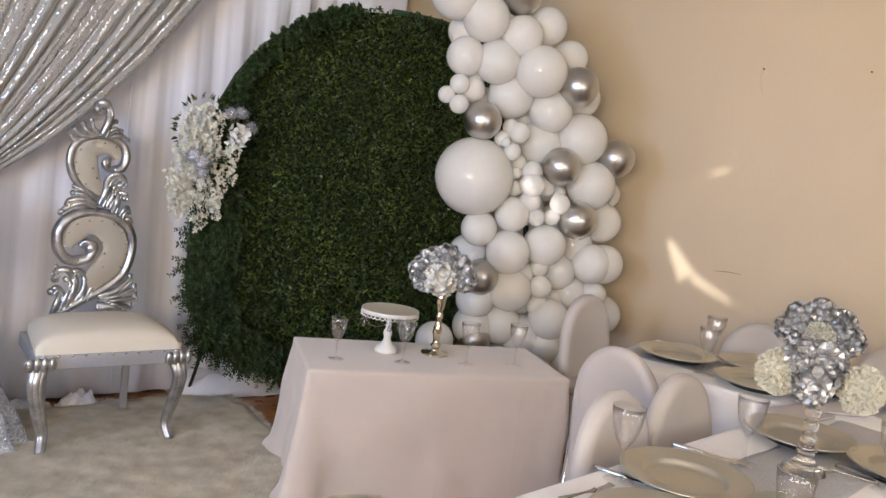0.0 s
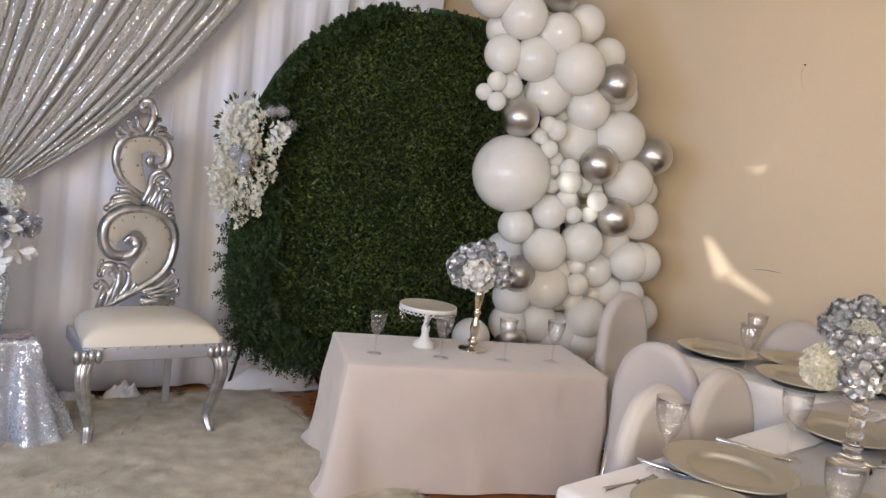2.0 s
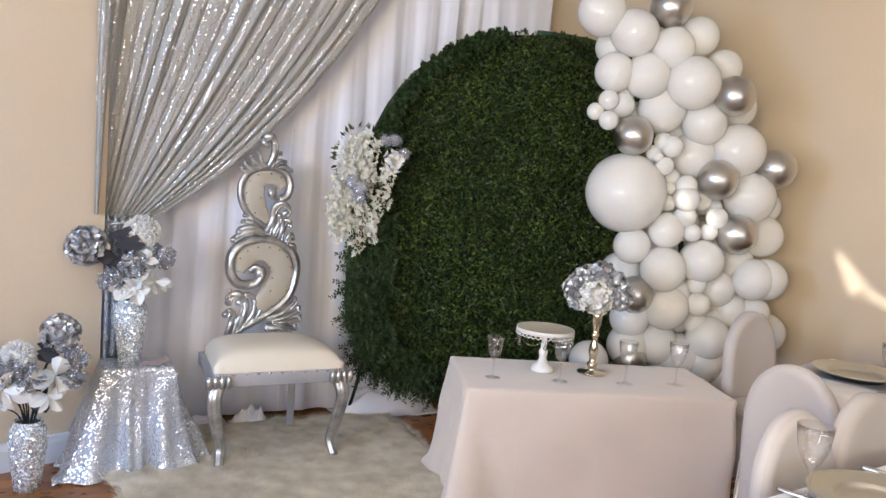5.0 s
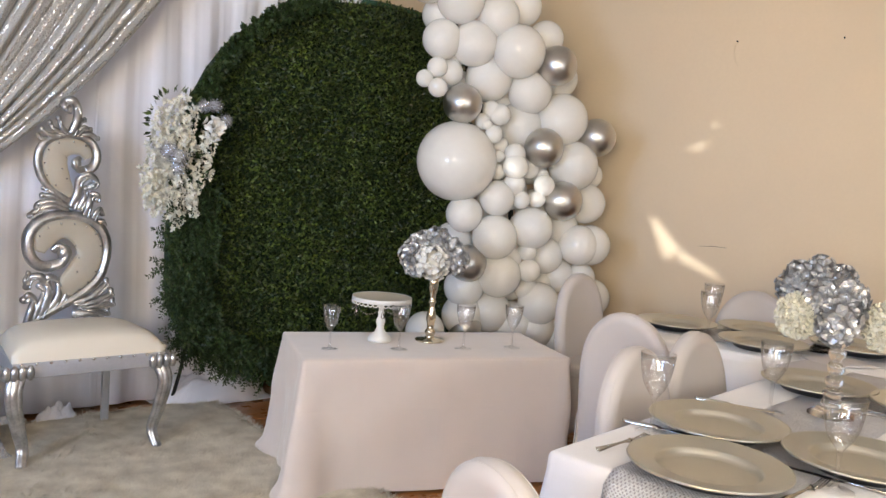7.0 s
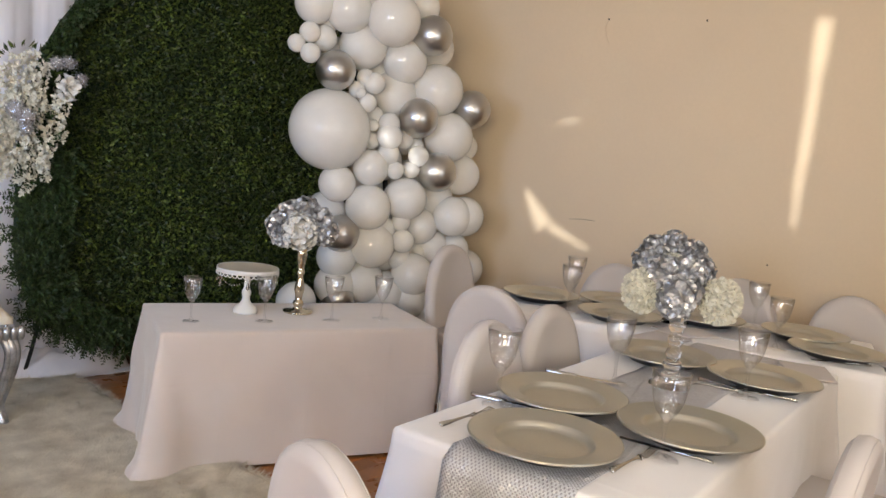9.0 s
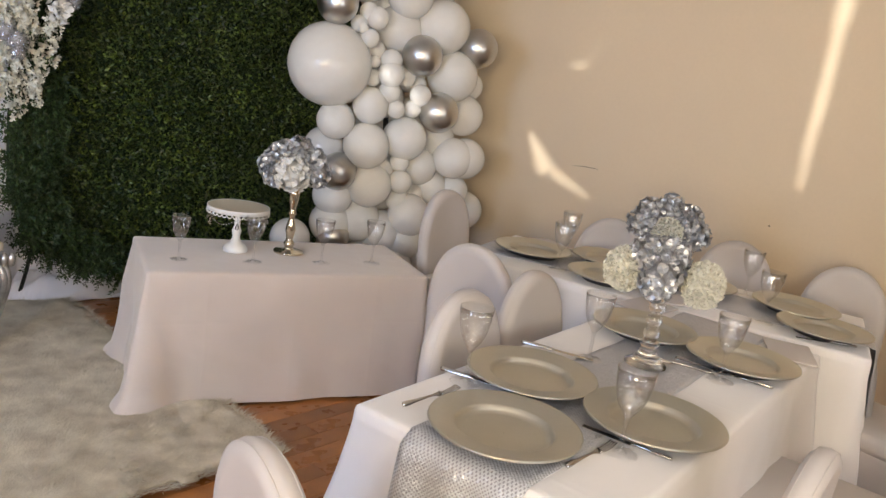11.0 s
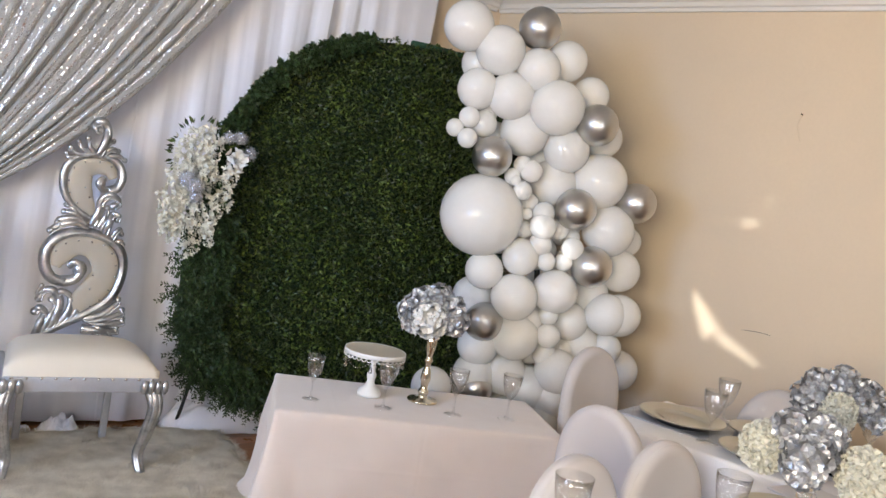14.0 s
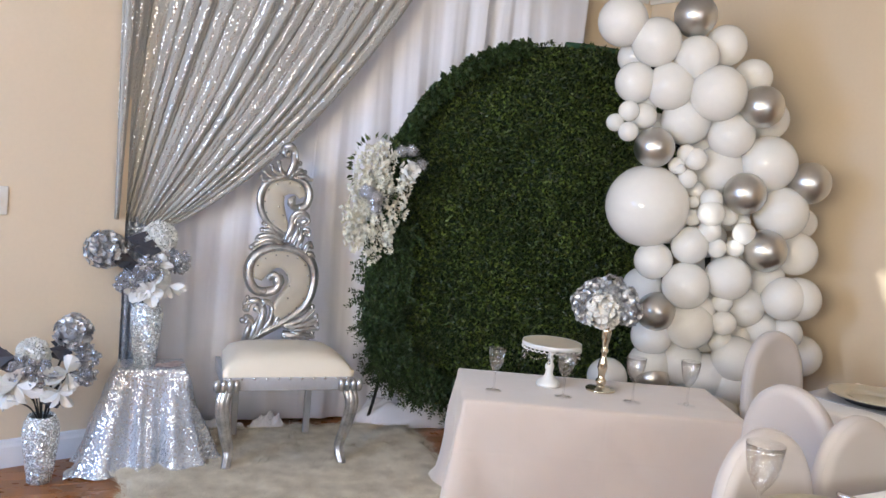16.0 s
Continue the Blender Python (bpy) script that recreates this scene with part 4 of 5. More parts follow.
    for pts, r in (([(0.0, 0.925), (-0.07, 0.935), (-0.13, 0.905), (-0.145, 0.89)], 0.014), ([(0.0, 0.94), (-0.06, 0.955), (-0.115, 0.94), (-0.12, 0.925)], 0.013), ([(-0.01, 0.945), (-0.06, 0.975), (-0.10, 0.975)], 0.012),
                   ([(-0.03, 0.95), (-0.06, 0.99), (-0.095, 1.005)], 0.010), ([(0.02, 0.93), (0.04, 0.99), (0.05, 1.045), (0.085, 1.068), (0.118, 1.045), (0.10, 1.02)], 0.017), ([(0.05, 0.92), (0.07, 0.97), (0.075, 1.01)], 0.013),
                   ([(0.08, 0.90), (0.092, 0.95), (0.10, 0.985), (0.125, 0.985), (0.125, 0.965)], 0.014), ([(0.11, 0.88), (0.125, 0.915), (0.14, 0.925), (0.148, 0.905)], 0.011), ([(0.12, 0.87), (0.15, 0.875), (0.16, 0.86)], 0.010)):
        curl(bm, pts, r)
    part("carved_waist_leaves", bm, M_SILVER, t)
    bm = bmesh.new()
    for pts, r in (([(0.015, 1.235), (0.032, 1.29), (0.036, 1.345), (0.012, 1.376), (-0.018, 1.366), (-0.02, 1.34), (0.0, 1.335)], 0.017), ([(0.0, 1.235), (-0.03, 1.26), (-0.04, 1.295)], 0.011), ([(-0.01, 1.235), (-0.06, 1.25), (-0.075, 1.275)], 0.010),
                   ([(-0.03, 1.225), (-0.08, 1.225), (-0.105, 1.245)], 0.010), ([(0.03, 1.235), (0.06, 1.265), (0.09, 1.26)], 0.011), ([(0.04, 1.235), (0.09, 1.24), (0.122, 1.225)], 0.011), ([(0.03, 1.25), (0.045, 1.29), (0.065, 1.30)], 0.010), ([(-0.08, 1.21), (-0.11, 1.205), (-0.12, 1.22)], 0.009)):
        curl(bm, pts, r)
    part("carved_crest", bm, M_SILVER, t)
    seat_nail = ball(bmesh.new(), 0.0042, (0, 0, 0), 6, 4)
    nail = part("nail_head", seat_nail, M_STEEL, t)
    nail.matrix_basis = Matrix.Translation(P(0.118, 0.66, -0.03))
    ring = [(0.138, 0.72), (0.136, 0.77), (0.115, 0.82), (0.075, 0.852), (0.025, 0.862), (-0.03, 0.862), (-0.08, 0.845), (-0.115, 0.81), (0.085, 0.615), (0.05, 0.585), (0.01, 0.56), (0.04, 0.66), (0.045, 0.72), (0.03, 0.77), (-0.09, 1.06), (-0.10, 1.11), (-0.085, 1.165), (-0.045, 1.195), (0.015, 1.203), (0.065, 1.19), (-0.055, 1.02), (-0.03, 1.09), (-0.01, 1.05)]
    for x, z in ring:
        again(nail, Matrix.Translation(P(x, z, -0.034)))


throne()


# ---- spandex covered banquet chairs ----
def chair():
    t = thing("banquet_chair", pose(0, 0, 0), "banquet chair in a stretched white spandex cover", "chair", "banquet chairs")
    # faces -y; the back's foot line is at y = 0.20
    bm = bmesh.new()
    n, k = 28, 9
    def outline(f, shrink):
        a = f * math.pi
        x = -math.cos(a)
        w = 0.176 - shrink
        z = 0.56 + (0.285 - shrink) * abs(math.sin(a)) ** 0.62
        return x * w * (0.9 + 0.1 * (1 - abs(math.sin(a)))), z
    ringz = []
    for dy, sh in ((-0.012, 0.10), (-0.027, 0.035), (-0.027, 0.016), (-0.016, 0.002), (0.0, -0.002), (0.016, 0.002), (0.027, 0.016), (0.027, 0.035), (0.012, 0.10)):
        row = [(-0.175 + sh, dy, 0.40)]
        for q in range(n + 1):
            x, z = outline(q / n, sh)
            row.append((x, dy + 0.10 * (z - 0.4), z))
        row.append((0.175 - sh, dy, 0.40))
        ringz.append([(x, y + 0.19, z) for x, y, z in row])
    sheet(bm, ringz)
    e = ringz[0]
    bm.verts.ensure_lookup_table()
    m = len(e)
    bm.faces.new(bm.verts[:m])
    bm.faces.new(bm.verts[-m:][::-1])
    part("backrest", bm, M_SPANDEX, t)
    for k in (3, 5):
        line = [Vector(p) + Vector((0, (-0.0008, 0.0008)[k == 5], 0)) for p in ringz[k]]
        part("seam", tube(bmesh.new(), line, 0.0009, 5), M_SPANDEX, t)
    part("seat", box(bmesh.new(), -0.195, 0.195, -0.21, 0.20, 0.40, 0.465, 0.024), M_SPANDEX, t)
    bm = bmesh.new()
    c = [(-0.19, -0.205), (0.19, -0.205), (0.19, 0.195), (-0.19, 0.195)]
    vs = []
    for j in range(9):
        v = j / 8
        ring = []
        for s in range(4):
            for i in range(8):
                f = i / 8
                (ax, ay), (bx, by) = c[s], c[(s + 1) % 4]
                arch = math.sin(math.pi * f) ** 0.8
                z = 0.43 * (1 - v * (1 - 0.42 * arch))
                inn = 1 - 0.10 * arch * v + 0.03 * v
                ring.append(bm.verts.new(((ax + (bx - ax) * f) * inn, (ay + (by - ay) * f) * inn, z)))
        vs.append(ring)
    for a, b in zip(vs, vs[1:]):
        for q in range(32):
            bm.faces.new((a[q], a[(q + 1) % 32], b[(q + 1) % 32], b[q]))
    ob = part("skirt", bm, M_SPANDEX, t)
    thicken(ob, 0.003)
    for x, y in c:
        bm = bmesh.new()
        tube(bm, [(x * 1.01, y * 1.01, 0.0), (x * 0.95, y * 0.95, 0.42)], 0.011, 8)
        part("leg", bm, M_STEEL, t)
    return t


CHAIR = chair()
def seated(top_x, top_y, a):
    """A chair's place from where the top of its back stands."""
    return pose(top_x + 0.235 * math.sin(math.radians(a)), top_y - 0.235 * math.cos(math.radians(a)), 0, 0, 0, a)


CHAIR.matrix_basis = seated(2.63, 1.002, 5)
for x, y, a in ((3.02, 1.055, 2), (3.085, 1.345, 96), (3.832, 2.148, 3), (1.67, 0.575, 78), (2.52, 0.03, 184), (3.2, -0.11, 184), (3.95, -0.03, 170), (4.28, 1.49, -75), (4.56, 1.01, -78), (4.65, 0.557, -80)):
    copy_thing(CHAIR, seated(x, y, a))


# ---- table settings ----
def charger():
    t = thing("charger_plate", pose(0, 0, 0), "round champagne silver charger plate on the tablecloth", "plate", "charger plates")
    R = 0.158
    part("plate", lathe(bmesh.new(), [(0.0005, 0.0065), (0.085, 0.0065), (0.094, 0.0080), (0.099, 0.0138), (0.102, 0.0210), (0.106, 0.0225), (0.145, 0.0283), (R - 0.003, 0.0312), (R, 0.0312), (R + 0.0015, 0.0283), (R, 0.0261)], 64), M_CHARGER, t)
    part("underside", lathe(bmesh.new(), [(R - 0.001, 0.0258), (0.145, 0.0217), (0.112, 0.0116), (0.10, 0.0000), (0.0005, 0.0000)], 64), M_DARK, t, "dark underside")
    return t


PLATE = charger()
ztop = GH + 0.004
PLATE.matrix_basis = pose(2.254, 0.555, ztop)
for x, y in ((2.549, 0.700), (2.59, 0.393), (3.208, 0.749), (3.241, 0.452), (3.70, 1.53), (3.938, 1.302), (3.67, 1.15), (4.103, 0.591), (3.90, 0.425), (3.98, 0.94)):
    copy_thing(PLATE, pose(x, y, ztop))


def goblet():
    t = thing("wine_glass", pose(0, 0, 0), "clear cut-glass goblet on a slim stem", "glass", "wine glasses")
    prof = [(0.0005, 0.004), (0.012, 0.004), (0.006, 0.008), (0.0036, 0.016), (0.0034, 0.05), (0.0042, 0.068), (0.012, 0.077), (0.023, 0.092), (0.029, 0.11), (0.031, 0.13), (0.030, 0.162), (0.0292, 0.1625), (0.029, 0.16), (0.0295, 0.13), (0.0275, 0.111), (0.021, 0.095), (0.010, 0.082), (0.0005, 0.079)]
    part("stem", lathe(bmesh.new(), prof[1:6], 10), M_GLASS, t)
    part("bowl", lathe(bmesh.new(), [(0.0042, 0.068), (0.008, 0.076), (0.0175, 0.09), (0.0245, 0.108), (0.0275, 0.122)], 20), M_CUT, t, "cut lower bowl")
    part("rim", lathe(bmesh.new(), [(0.0275, 0.122), (0.0305, 0.142), (0.0325, 0.165), (0.0318, 0.1655), (0.0298, 0.142), (0.0268, 0.122)], 20), M_GLASS, t)
    part("foot", lathe(bmesh.new(), [(0.003, 0.0062), (0.012, 0.0036), (0.026, 0.0022), (0.030, 0.001), (0.0295, 0.0002)], 24), M_FOOT, t)
    return t


GLASS = goblet()
WIDE = Matrix.Diagonal((1.12, 1.12, 1.06, 1.0))
GLASS.matrix_basis = pose(2.605, 2.394, SH + 0.002) @ WIDE
for x, y, z in ((2.863, 2.276, SH), (3.131, 2.175, SH), (3.352, 2.105, SH), (2.401, 0.783, GH), (2.418, 0.376, GH), (3.06, 0.437, GH), (2.84, 0.715, GH), (3.60, 1.335, GH), (3.86, 1.47, GH), (3.80, 0.60, GH), (4.12, 0.79, GH), (4.13, 1.06, GH)):
    copy_thing(GLASS, pose(x, y, z + 0.002) @ WIDE)



# ---- flowers ----
def blossom_cloud(name, centre, radius, count, size, mat, parent, label="", r=rng, squash=(1, 1, 1), cup=0.35, wide=0.9, up=False):
    """A ball of petals that stand out from its centre."""
    places = []
    for k in range(count):
        d = rand_dir(r)
        q = Vector((d.x * squash[0], d.y * squash[1], d.z * squash[2]))
        p = Vector(centre) + q * radius * r.uniform(0.72, 1.0)
        way = (d + rand_dir(r) * 0.9).normalized()
        places.append((p, way, rand_dir(r), r.uniform(0.75, 1.2)))
    return leaves(name, places, size, mat, parent, label, "", cup, wide, PETAL if wide > 0.6 else LEAF)


def hydrangea(parent, name, centre, radius, mat, florets, size, seed=1, label="", core_mat=None, squash=(1, 1, 1)):
    """A head of four-petalled florets on a dark core."""
    r = random.Random(seed)
    core = part(name, ball(bmesh.new(), radius * 0.74, centre, 14, 10, squash), core_mat or mat, parent, label)
    places = []
    for k in range(florets):
        z = 1 - 2 * (k + 0.5) / florets
        a = k * 2.39996
        d = Vector((math.sqrt(1 - z * z) * math.cos(a), math.sqrt(1 - z * z) * math.sin(a), z))
        d = (d + rand_dir(r) * 0.18).normalized()
        p = Vector(centre) + Vector((d.x * squash[0], d.y * squash[1], d.z * squash[2])) * radius * r.uniform(0.76, 1.0)
        u = d.orthogonal().normalized()
        v = d.cross(u)
        spin = r.uniform(0, 1.57)
        for q in range(4):
            w = u * math.cos(spin + q * 1.571) + v * math.sin(spin + q * 1.571)
            places.append((p, (w + d * r.uniform(0.1, 0.6)).normalized(), d, r.uniform(0.8, 1.15)))
    leaves("petals", places, size, mat, core, "", "", 0.25, 1.0, PETAL)
    return core


def pom(parent, name, centre, radius, mat, count, size, seed, label="", squash=(1, 1, 1)):
    """A full round head of ruffled petals."""
    r = random.Random(seed)
    core = part(name, ball(bmesh.new(), radius * 0.84, centre, 16, 12, squash), mat, parent, label)
    places = []
    for k in range(count):
        z = 1 - 2 * (k + 0.5) / count
        a = k * 2.39996
        d = (Vector((math.sqrt(1 - z * z) * math.cos(a), math.sqrt(1 - z * z) * math.sin(a), z)) + rand_dir(r) * 0.1).normalized()
        p = Vector(centre) + Vector((d.x * squash[0], d.y * squash[1], d.z * squash[2])) * radius * r.uniform(0.78, 0.88)
        places.append((p, (d * 0.7 + rand_dir(r) * 0.8).normalized(), d, r.uniform(0.8, 1.2)))
    leaves("petals", places, size, mat, core, "", "stuff", 0.6, 1.2, PETAL)
    return core


def candlestick(parent, prof, mat, label=""):
    return part("candlestick", lathe(bmesh.new(), prof, 28), mat, parent, label)


# the low table's centrepiece
t = thing("flower_centrepiece", pose(3.094, 2.351, SH + 0.004, 0, 0, -40) @ Matrix.Scale(1.08, 4), "silver and white silk hydrangeas on a mercury glass candlestick", "flower arrangement", "candlestick centrepieces")
candlestick(t, [(0.0005, 0.0), (0.058, 0.0), (0.06, 0.004), (0.056, 0.008), (0.02, 0.012), (0.016, 0.022), (0.022, 0.032), (0.02, 0.042), (0.013, 0.05), (0.015, 0.07), (0.02, 0.09), (0.017, 0.115), (0.011, 0.135), (0.011, 0.15), (0.016, 0.155), (0.016, 0.163), (0.012, 0.168), (0.012, 0.18), (0.018, 0.205), (0.021, 0.235), (0.018, 0.25), (0.012, 0.262), (0.0005, 0.264)], M_MERCURY, "gold-tinged mercury glass candlestick")
hydrangea(t, "white_hydrangea", (-0.015, -0.075, 0.325), 0.068, M_PETAL_W, 110, 0.017, 31, "white silk hydrangea")
for k, (x, y, z, q) in enumerate(((-0.09, -0.02, 0.345, 0.055), (-0.055, 0.0, 0.38, 0.055), (0.0, 0.0, 0.40, 0.055), (0.075, -0.045, 0.335, 0.055), (0.055, 0.0, 0.37, 0.05), (-0.075, -0.05, 0.31, 0.045), (0.0, 0.06, 0.34, 0.075))):
    hydrangea(t, "silver_hydrangea", (x, y, z), q, M_PETAL_S, 62, 0.018, 40 + k, "silver silk hydrangea", M_SILVER_PAINT)

# the guest tables' centrepieces, on clear stacked-ball stems
CLEAR = [(0.0005, 0.0), (0.058, 0.0), (0.056, 0.006), (0.04, 0.014), (0.028, 0.03), (0.02, 0.05), (0.026, 0.056), (0.026, 0.062), (0.014, 0.07), (0.022, 0.085), (0.022, 0.095), (0.014, 0.108), (0.021, 0.122), (0.021, 0.132), (0.013, 0.145), (0.022, 0.16), (0.022, 0.17), (0.014, 0.18), (0.026, 0.19), (0.024, 0.2), (0.0005, 0.2)]
for n, (x, y, a) in enumerate(((2.96, 0.61, -65), (3.85, 1.005, -65))):
    t = thing("flower_centrepiece", pose(x, y, GH + 0.006, 0, 0, a), "silver and cream silk hydrangeas on a clear glass candlestick", "flower arrangement", "candlestick centrepieces")
    candlestick(t, CLEAR, M_CRYSTAL, "clear glass candlestick")
    part("silver_cap", lathe(bmesh.new(), [(0.0005, 0.062), (0.024, 0.062), (0.024, 0.068), (0.0005, 0.068)], 20), M_STEEL, t)
    for k, (u, v, z, q) in enumerate(((-0.035, 0.03, 0.225, 0.06), (-0.095, 0.0, 0.24, 0.045), (0.025, 0.0, 0.24, 0.045)) if n else ((-0.01, -0.05, 0.265, 0.055), (-0.05, -0.02, 0.31, 0.043), (0.01, -0.02, 0.312, 0.043), (-0.025, 0.03, 0.29, 0.058), (-0.015, -0.045, 0.235, 0.042))):
        c = Vector((u, v, 0))
        hydrangea(t, "silver_hydrangea", (c.x, c.y, z), q, M_PETAL_S, 62, 0.018, 60 + k + 9 * n, "silver silk hydrangea", M_SILVER_PAINT)
    for k, (u, v, z, q) in enumerate(((-0.105, -0.01, 0.252, 0.052), (0.10, -0.01, 0.25, 0.055)) if n == 0 else ((-0.03, -0.05, 0.21, 0.055),)):
        c = Vector((u, v, 0))
        pom(t, "cream_hydrangea", (c.x, c.y, z), q, M_PETAL_C, 560, 0.0115, 80 + k + 9 * n, "cream silk hydrangea", (1, 1, 1.15))
    if n == 1:
        for k, (u, z) in enumerate(((-0.135, 0.225), (-0.105, 0.275), (-0.035, 0.30), (0.035, 0.275), (0.075, 0.215))):
            c = Vector((u, 0.02, 0))
            hydrangea(t, "silver_hydrangea", (c.x, c.y, z), 0.05, M_PETAL_S, 56, 0.018, 90 + k, "silver silk hydrangea", M_SILVER_PAINT)

# ---- cake stand ----
t = thing("cake_stand", pose(2.885, 2.435, SH + 0.004) @ Matrix.Diagonal((0.94, 0.94, 1.04, 1.0)), "white enamel cake stand with a pierced lace rim and crystal drops", "cake stand")
part("pedestal", lathe(bmesh.new(), [(0.0005, 0.0), (0.052, 0.0), (0.054, 0.01), (0.048, 0.018), (0.046, 0.024), (0.028, 0.034), (0.018, 0.05), (0.016, 0.062), (0.020, 0.075), (0.021, 0.085), (0.015, 0.095), (0.012, 0.105), (0.014, 0.115), (0.011, 0.125), (0.012, 0.168), (0.03, 0.174), (0.0005, 0.174)], 28), M_CAKE, t)
part("plate_rim", lathe(bmesh.new(), [(0.128, 0.181), (0.133, 0.184), (0.134, 0.18), (0.134, 0.166), (0.131, 0.166), (0.131, 0.176), (0.0005, 0.174)], 48), M_CAKE, t)
part("plate_top", lathe(bmesh.new(), [(0.0005, 0.180), (0.120, 0.180), (0.1285, 0.1815)], 48), M_CAKETOP, t, "cream top of the stand")
for k in range(36):
    a = 2 * math.pi * k / 36
    bm = bmesh.new()
    m = Matrix.Rotation(a, 4, "Z")
    tube(bm, [m @ Vector((0.1325, 0.0105 * math.cos(q), 0.165 - 0.010 * math.sin(q))) for q in np.linspace(0.0, math.pi, 7)], 0.0022, 5)
    part("lace_scallop", bm, M_CAKE, t)
for k in range(6):
    a = math.radians(235 + 60 * k)
    bm = bmesh.new()
    p = Vector((0.131 * math.cos(a), 0.131 * math.sin(a), 0))
    tube(bm, [p + Vector((0, 0, 0.157)), p + Vector((0, 0, 0.14))], 0.001, 4)
    lathe(bm, [(0.0005, 0.142), (0.003, 0.138), (0.009, 0.122), (0.007, 0.116), (0.0005, 0.112)], 6, Matrix.Translation(p))
    part("crystal_drop", bm, M_CRYSTAL, t, "clear crystal drop", False)
    for q in range(1, 12):
        b = a + math.radians(60) * q / 12
        part("bead", ball(bmesh.new(), 0.003, (0.13 * math.cos(b), 0.13 * math.sin(b), 0.154 - 0.028 * math.sin(math.pi * q / 12)), 6, 4), M_CRYSTAL, t)

# ---- white blossom spray on the backdrop ----
t = thing("flower_spray", pose(2.347, 3.30, 0.205) @ Matrix.Diagonal((0.95, 1.0, 0.9, 1.0)), "spray of hanging white wisteria with silver glitter balls and green leaves", "flower arrangement")
spray = random.Random(17)
STRANDS = [(-0.10, 1.40, 0.30), (-0.05, 1.44, 0.34), (0.0, 1.46, 0.33), (0.04, 1.42, 0.26), (-0.13, 1.22, 0.26), (-0.09, 1.20, 0.30), (-0.04, 1.16, 0.30), (0.01, 1.16, 0.33), (0.05, 1.20, 0.28), (0.09, 1.30, 0.30), (0.12, 1.28, 0.22), (-0.15, 1.10, 0.20), (-0.02, 1.10, 0.30), (0.06, 1.08, 0.22), (-0.07, 1.32, 0.25), (-0.11, 1.10, 0.24), (0.02, 1.30, 0.2)]
for x, z, ln in STRANDS:
    places = []
    y0 = spray.uniform(-0.06, 0.02)
    for k in range(int(ln * 260)):
        f = k / (ln * 260)
        w = 0.042 * (1 - 0.72 * f)
        a = spray.uniform(0, 6.28)
        rr = w * spray.uniform(0.6, 1)
        p = Vector((x + rr * math.cos(a) + 0.01 * math.sin(9 * f), y0 + rr * math.sin(a), z - ln * f))
        out = Vector((math.cos(a), math.sin(a) - 0.4, spray.uniform(-0.4, 0.4))).normalized()
        u = out.orthogonal().normalized()
        v = out.cross(u)
        s = spray.uniform(0, 2)
        for q in range(4):
            places.append((p, (u * math.cos(s + q * 1.571) + v * math.sin(s + q * 1.571) + out * 0.5).normalized(), out, spray.uniform(0.7, 1.15)))
    leaves("wisteria", places, 0.02, M_PETAL_C, t, "hanging white wisteria strand", "stuff", 0.3, 0.6, PETAL)
for k, (x, y, z, q) in enumerate(((0.09, -0.06, 1.425, 0.033), (0.14, -0.07, 1.43, 0.035), (0.20, -0.06, 1.36, 0.038), (-0.05, -0.10, 1.16, 0.05), (-0.09, -0.09, 1.19, 0.045), (-0.04, -0.09, 1.11, 0.035))):
    core = part("glitter_ball", ball(bmesh.new(), q * 0.8, (x, y, z), 12, 8), M_SPARK, t, "silver glitter ball")
    blossom_cloud("glitter", (x, y, z), q, 150, 0.011, M_SPARK, core, "", spray, (1, 1, 1), 0.2, 0.35)
for k, (x, z) in enumerate(((0.12, 1.34), (0.15, 1.32), (0.135, 1.29))):
    hydrangea(t, "orchid", (x, -0.08, z), 0.024, M_PETAL_W, 6, 0.03, 120 + k, "white orchid bloom")
places = []
for k in range(60):
    a = spray.uniform(0.3, 3.6)
    p = Vector((-0.02 + 0.13 * math.cos(a), -0.02, 1.31 + 0.17 * math.sin(a)))
    places.append((p, Vector((math.cos(a), -0.3, math.sin(a))) + rand_dir(spray) * 0.5, rand_dir(spray), spray.uniform(0.6, 1.2)))
leaves("green_leaves", places, 0.042, M_LEAF, t, "", "stuff", 0.2, 0.4)

# ---- sequinned stand and vases ----
STOOL = pose(1.345, 3.29, 0, 0, 0, -2) @ Matrix.Diagonal((1.12, 1.0, 1.07, 1.0))
t = thing("side_stand", STOOL, "low square stand hidden under a sequinned cloth", "side table")
part("top", box(bmesh.new(), -0.115, 0.115, -0.085, 0.085, 0.38, 0.40, 0.004), M_CAKE, t)
for sx in (-1, 1):
    for sy in (-1, 1):
        part("leg", box(bmesh.new(), sx * 0.09 - 0.012, sx * 0.09 + 0.012, sy * 0.065 - 0.012, sy * 0.065 + 0.012, 0.0, 0.38, 0.002), M_CAKE, t)
cl = as_object("sequin_cloth", cloth_shape(bmesh.new(), 0.25, 0.19, 0.406, 0.10, 0.04, 0.04, 10, 21, 0.006, 0.02), M_SEQUIN_CLOTH)
cl.matrix_world = STOOL
tagged(cl, "silver sequinned cloth spilling to the floor over a small stand", "tablecloth")
bm = bmesh.new()
rows = []
for i in range(16):
    u = i / 15
    rows.append([(1.01 + 0.34 * u, 3.06 + 0.05 * math.sin(3 * u) + 0.09 * v + 0.02 * math.sin(11 * u), 0.008 + 0.022 * math.sin(math.pi * v) * (0.6 + 0.4 * math.sin(14 * u)) + 0.001) for v in np.linspace(0, 1, 9)])
ob = as_object("cloth_hem", sheet(bm, rows), M_SEQUIN_CLOTH)
thicken(ob, 0.003)
tagged(ob, "gathered hem of the silver sequinned cloth on the floor", "cloth hem")


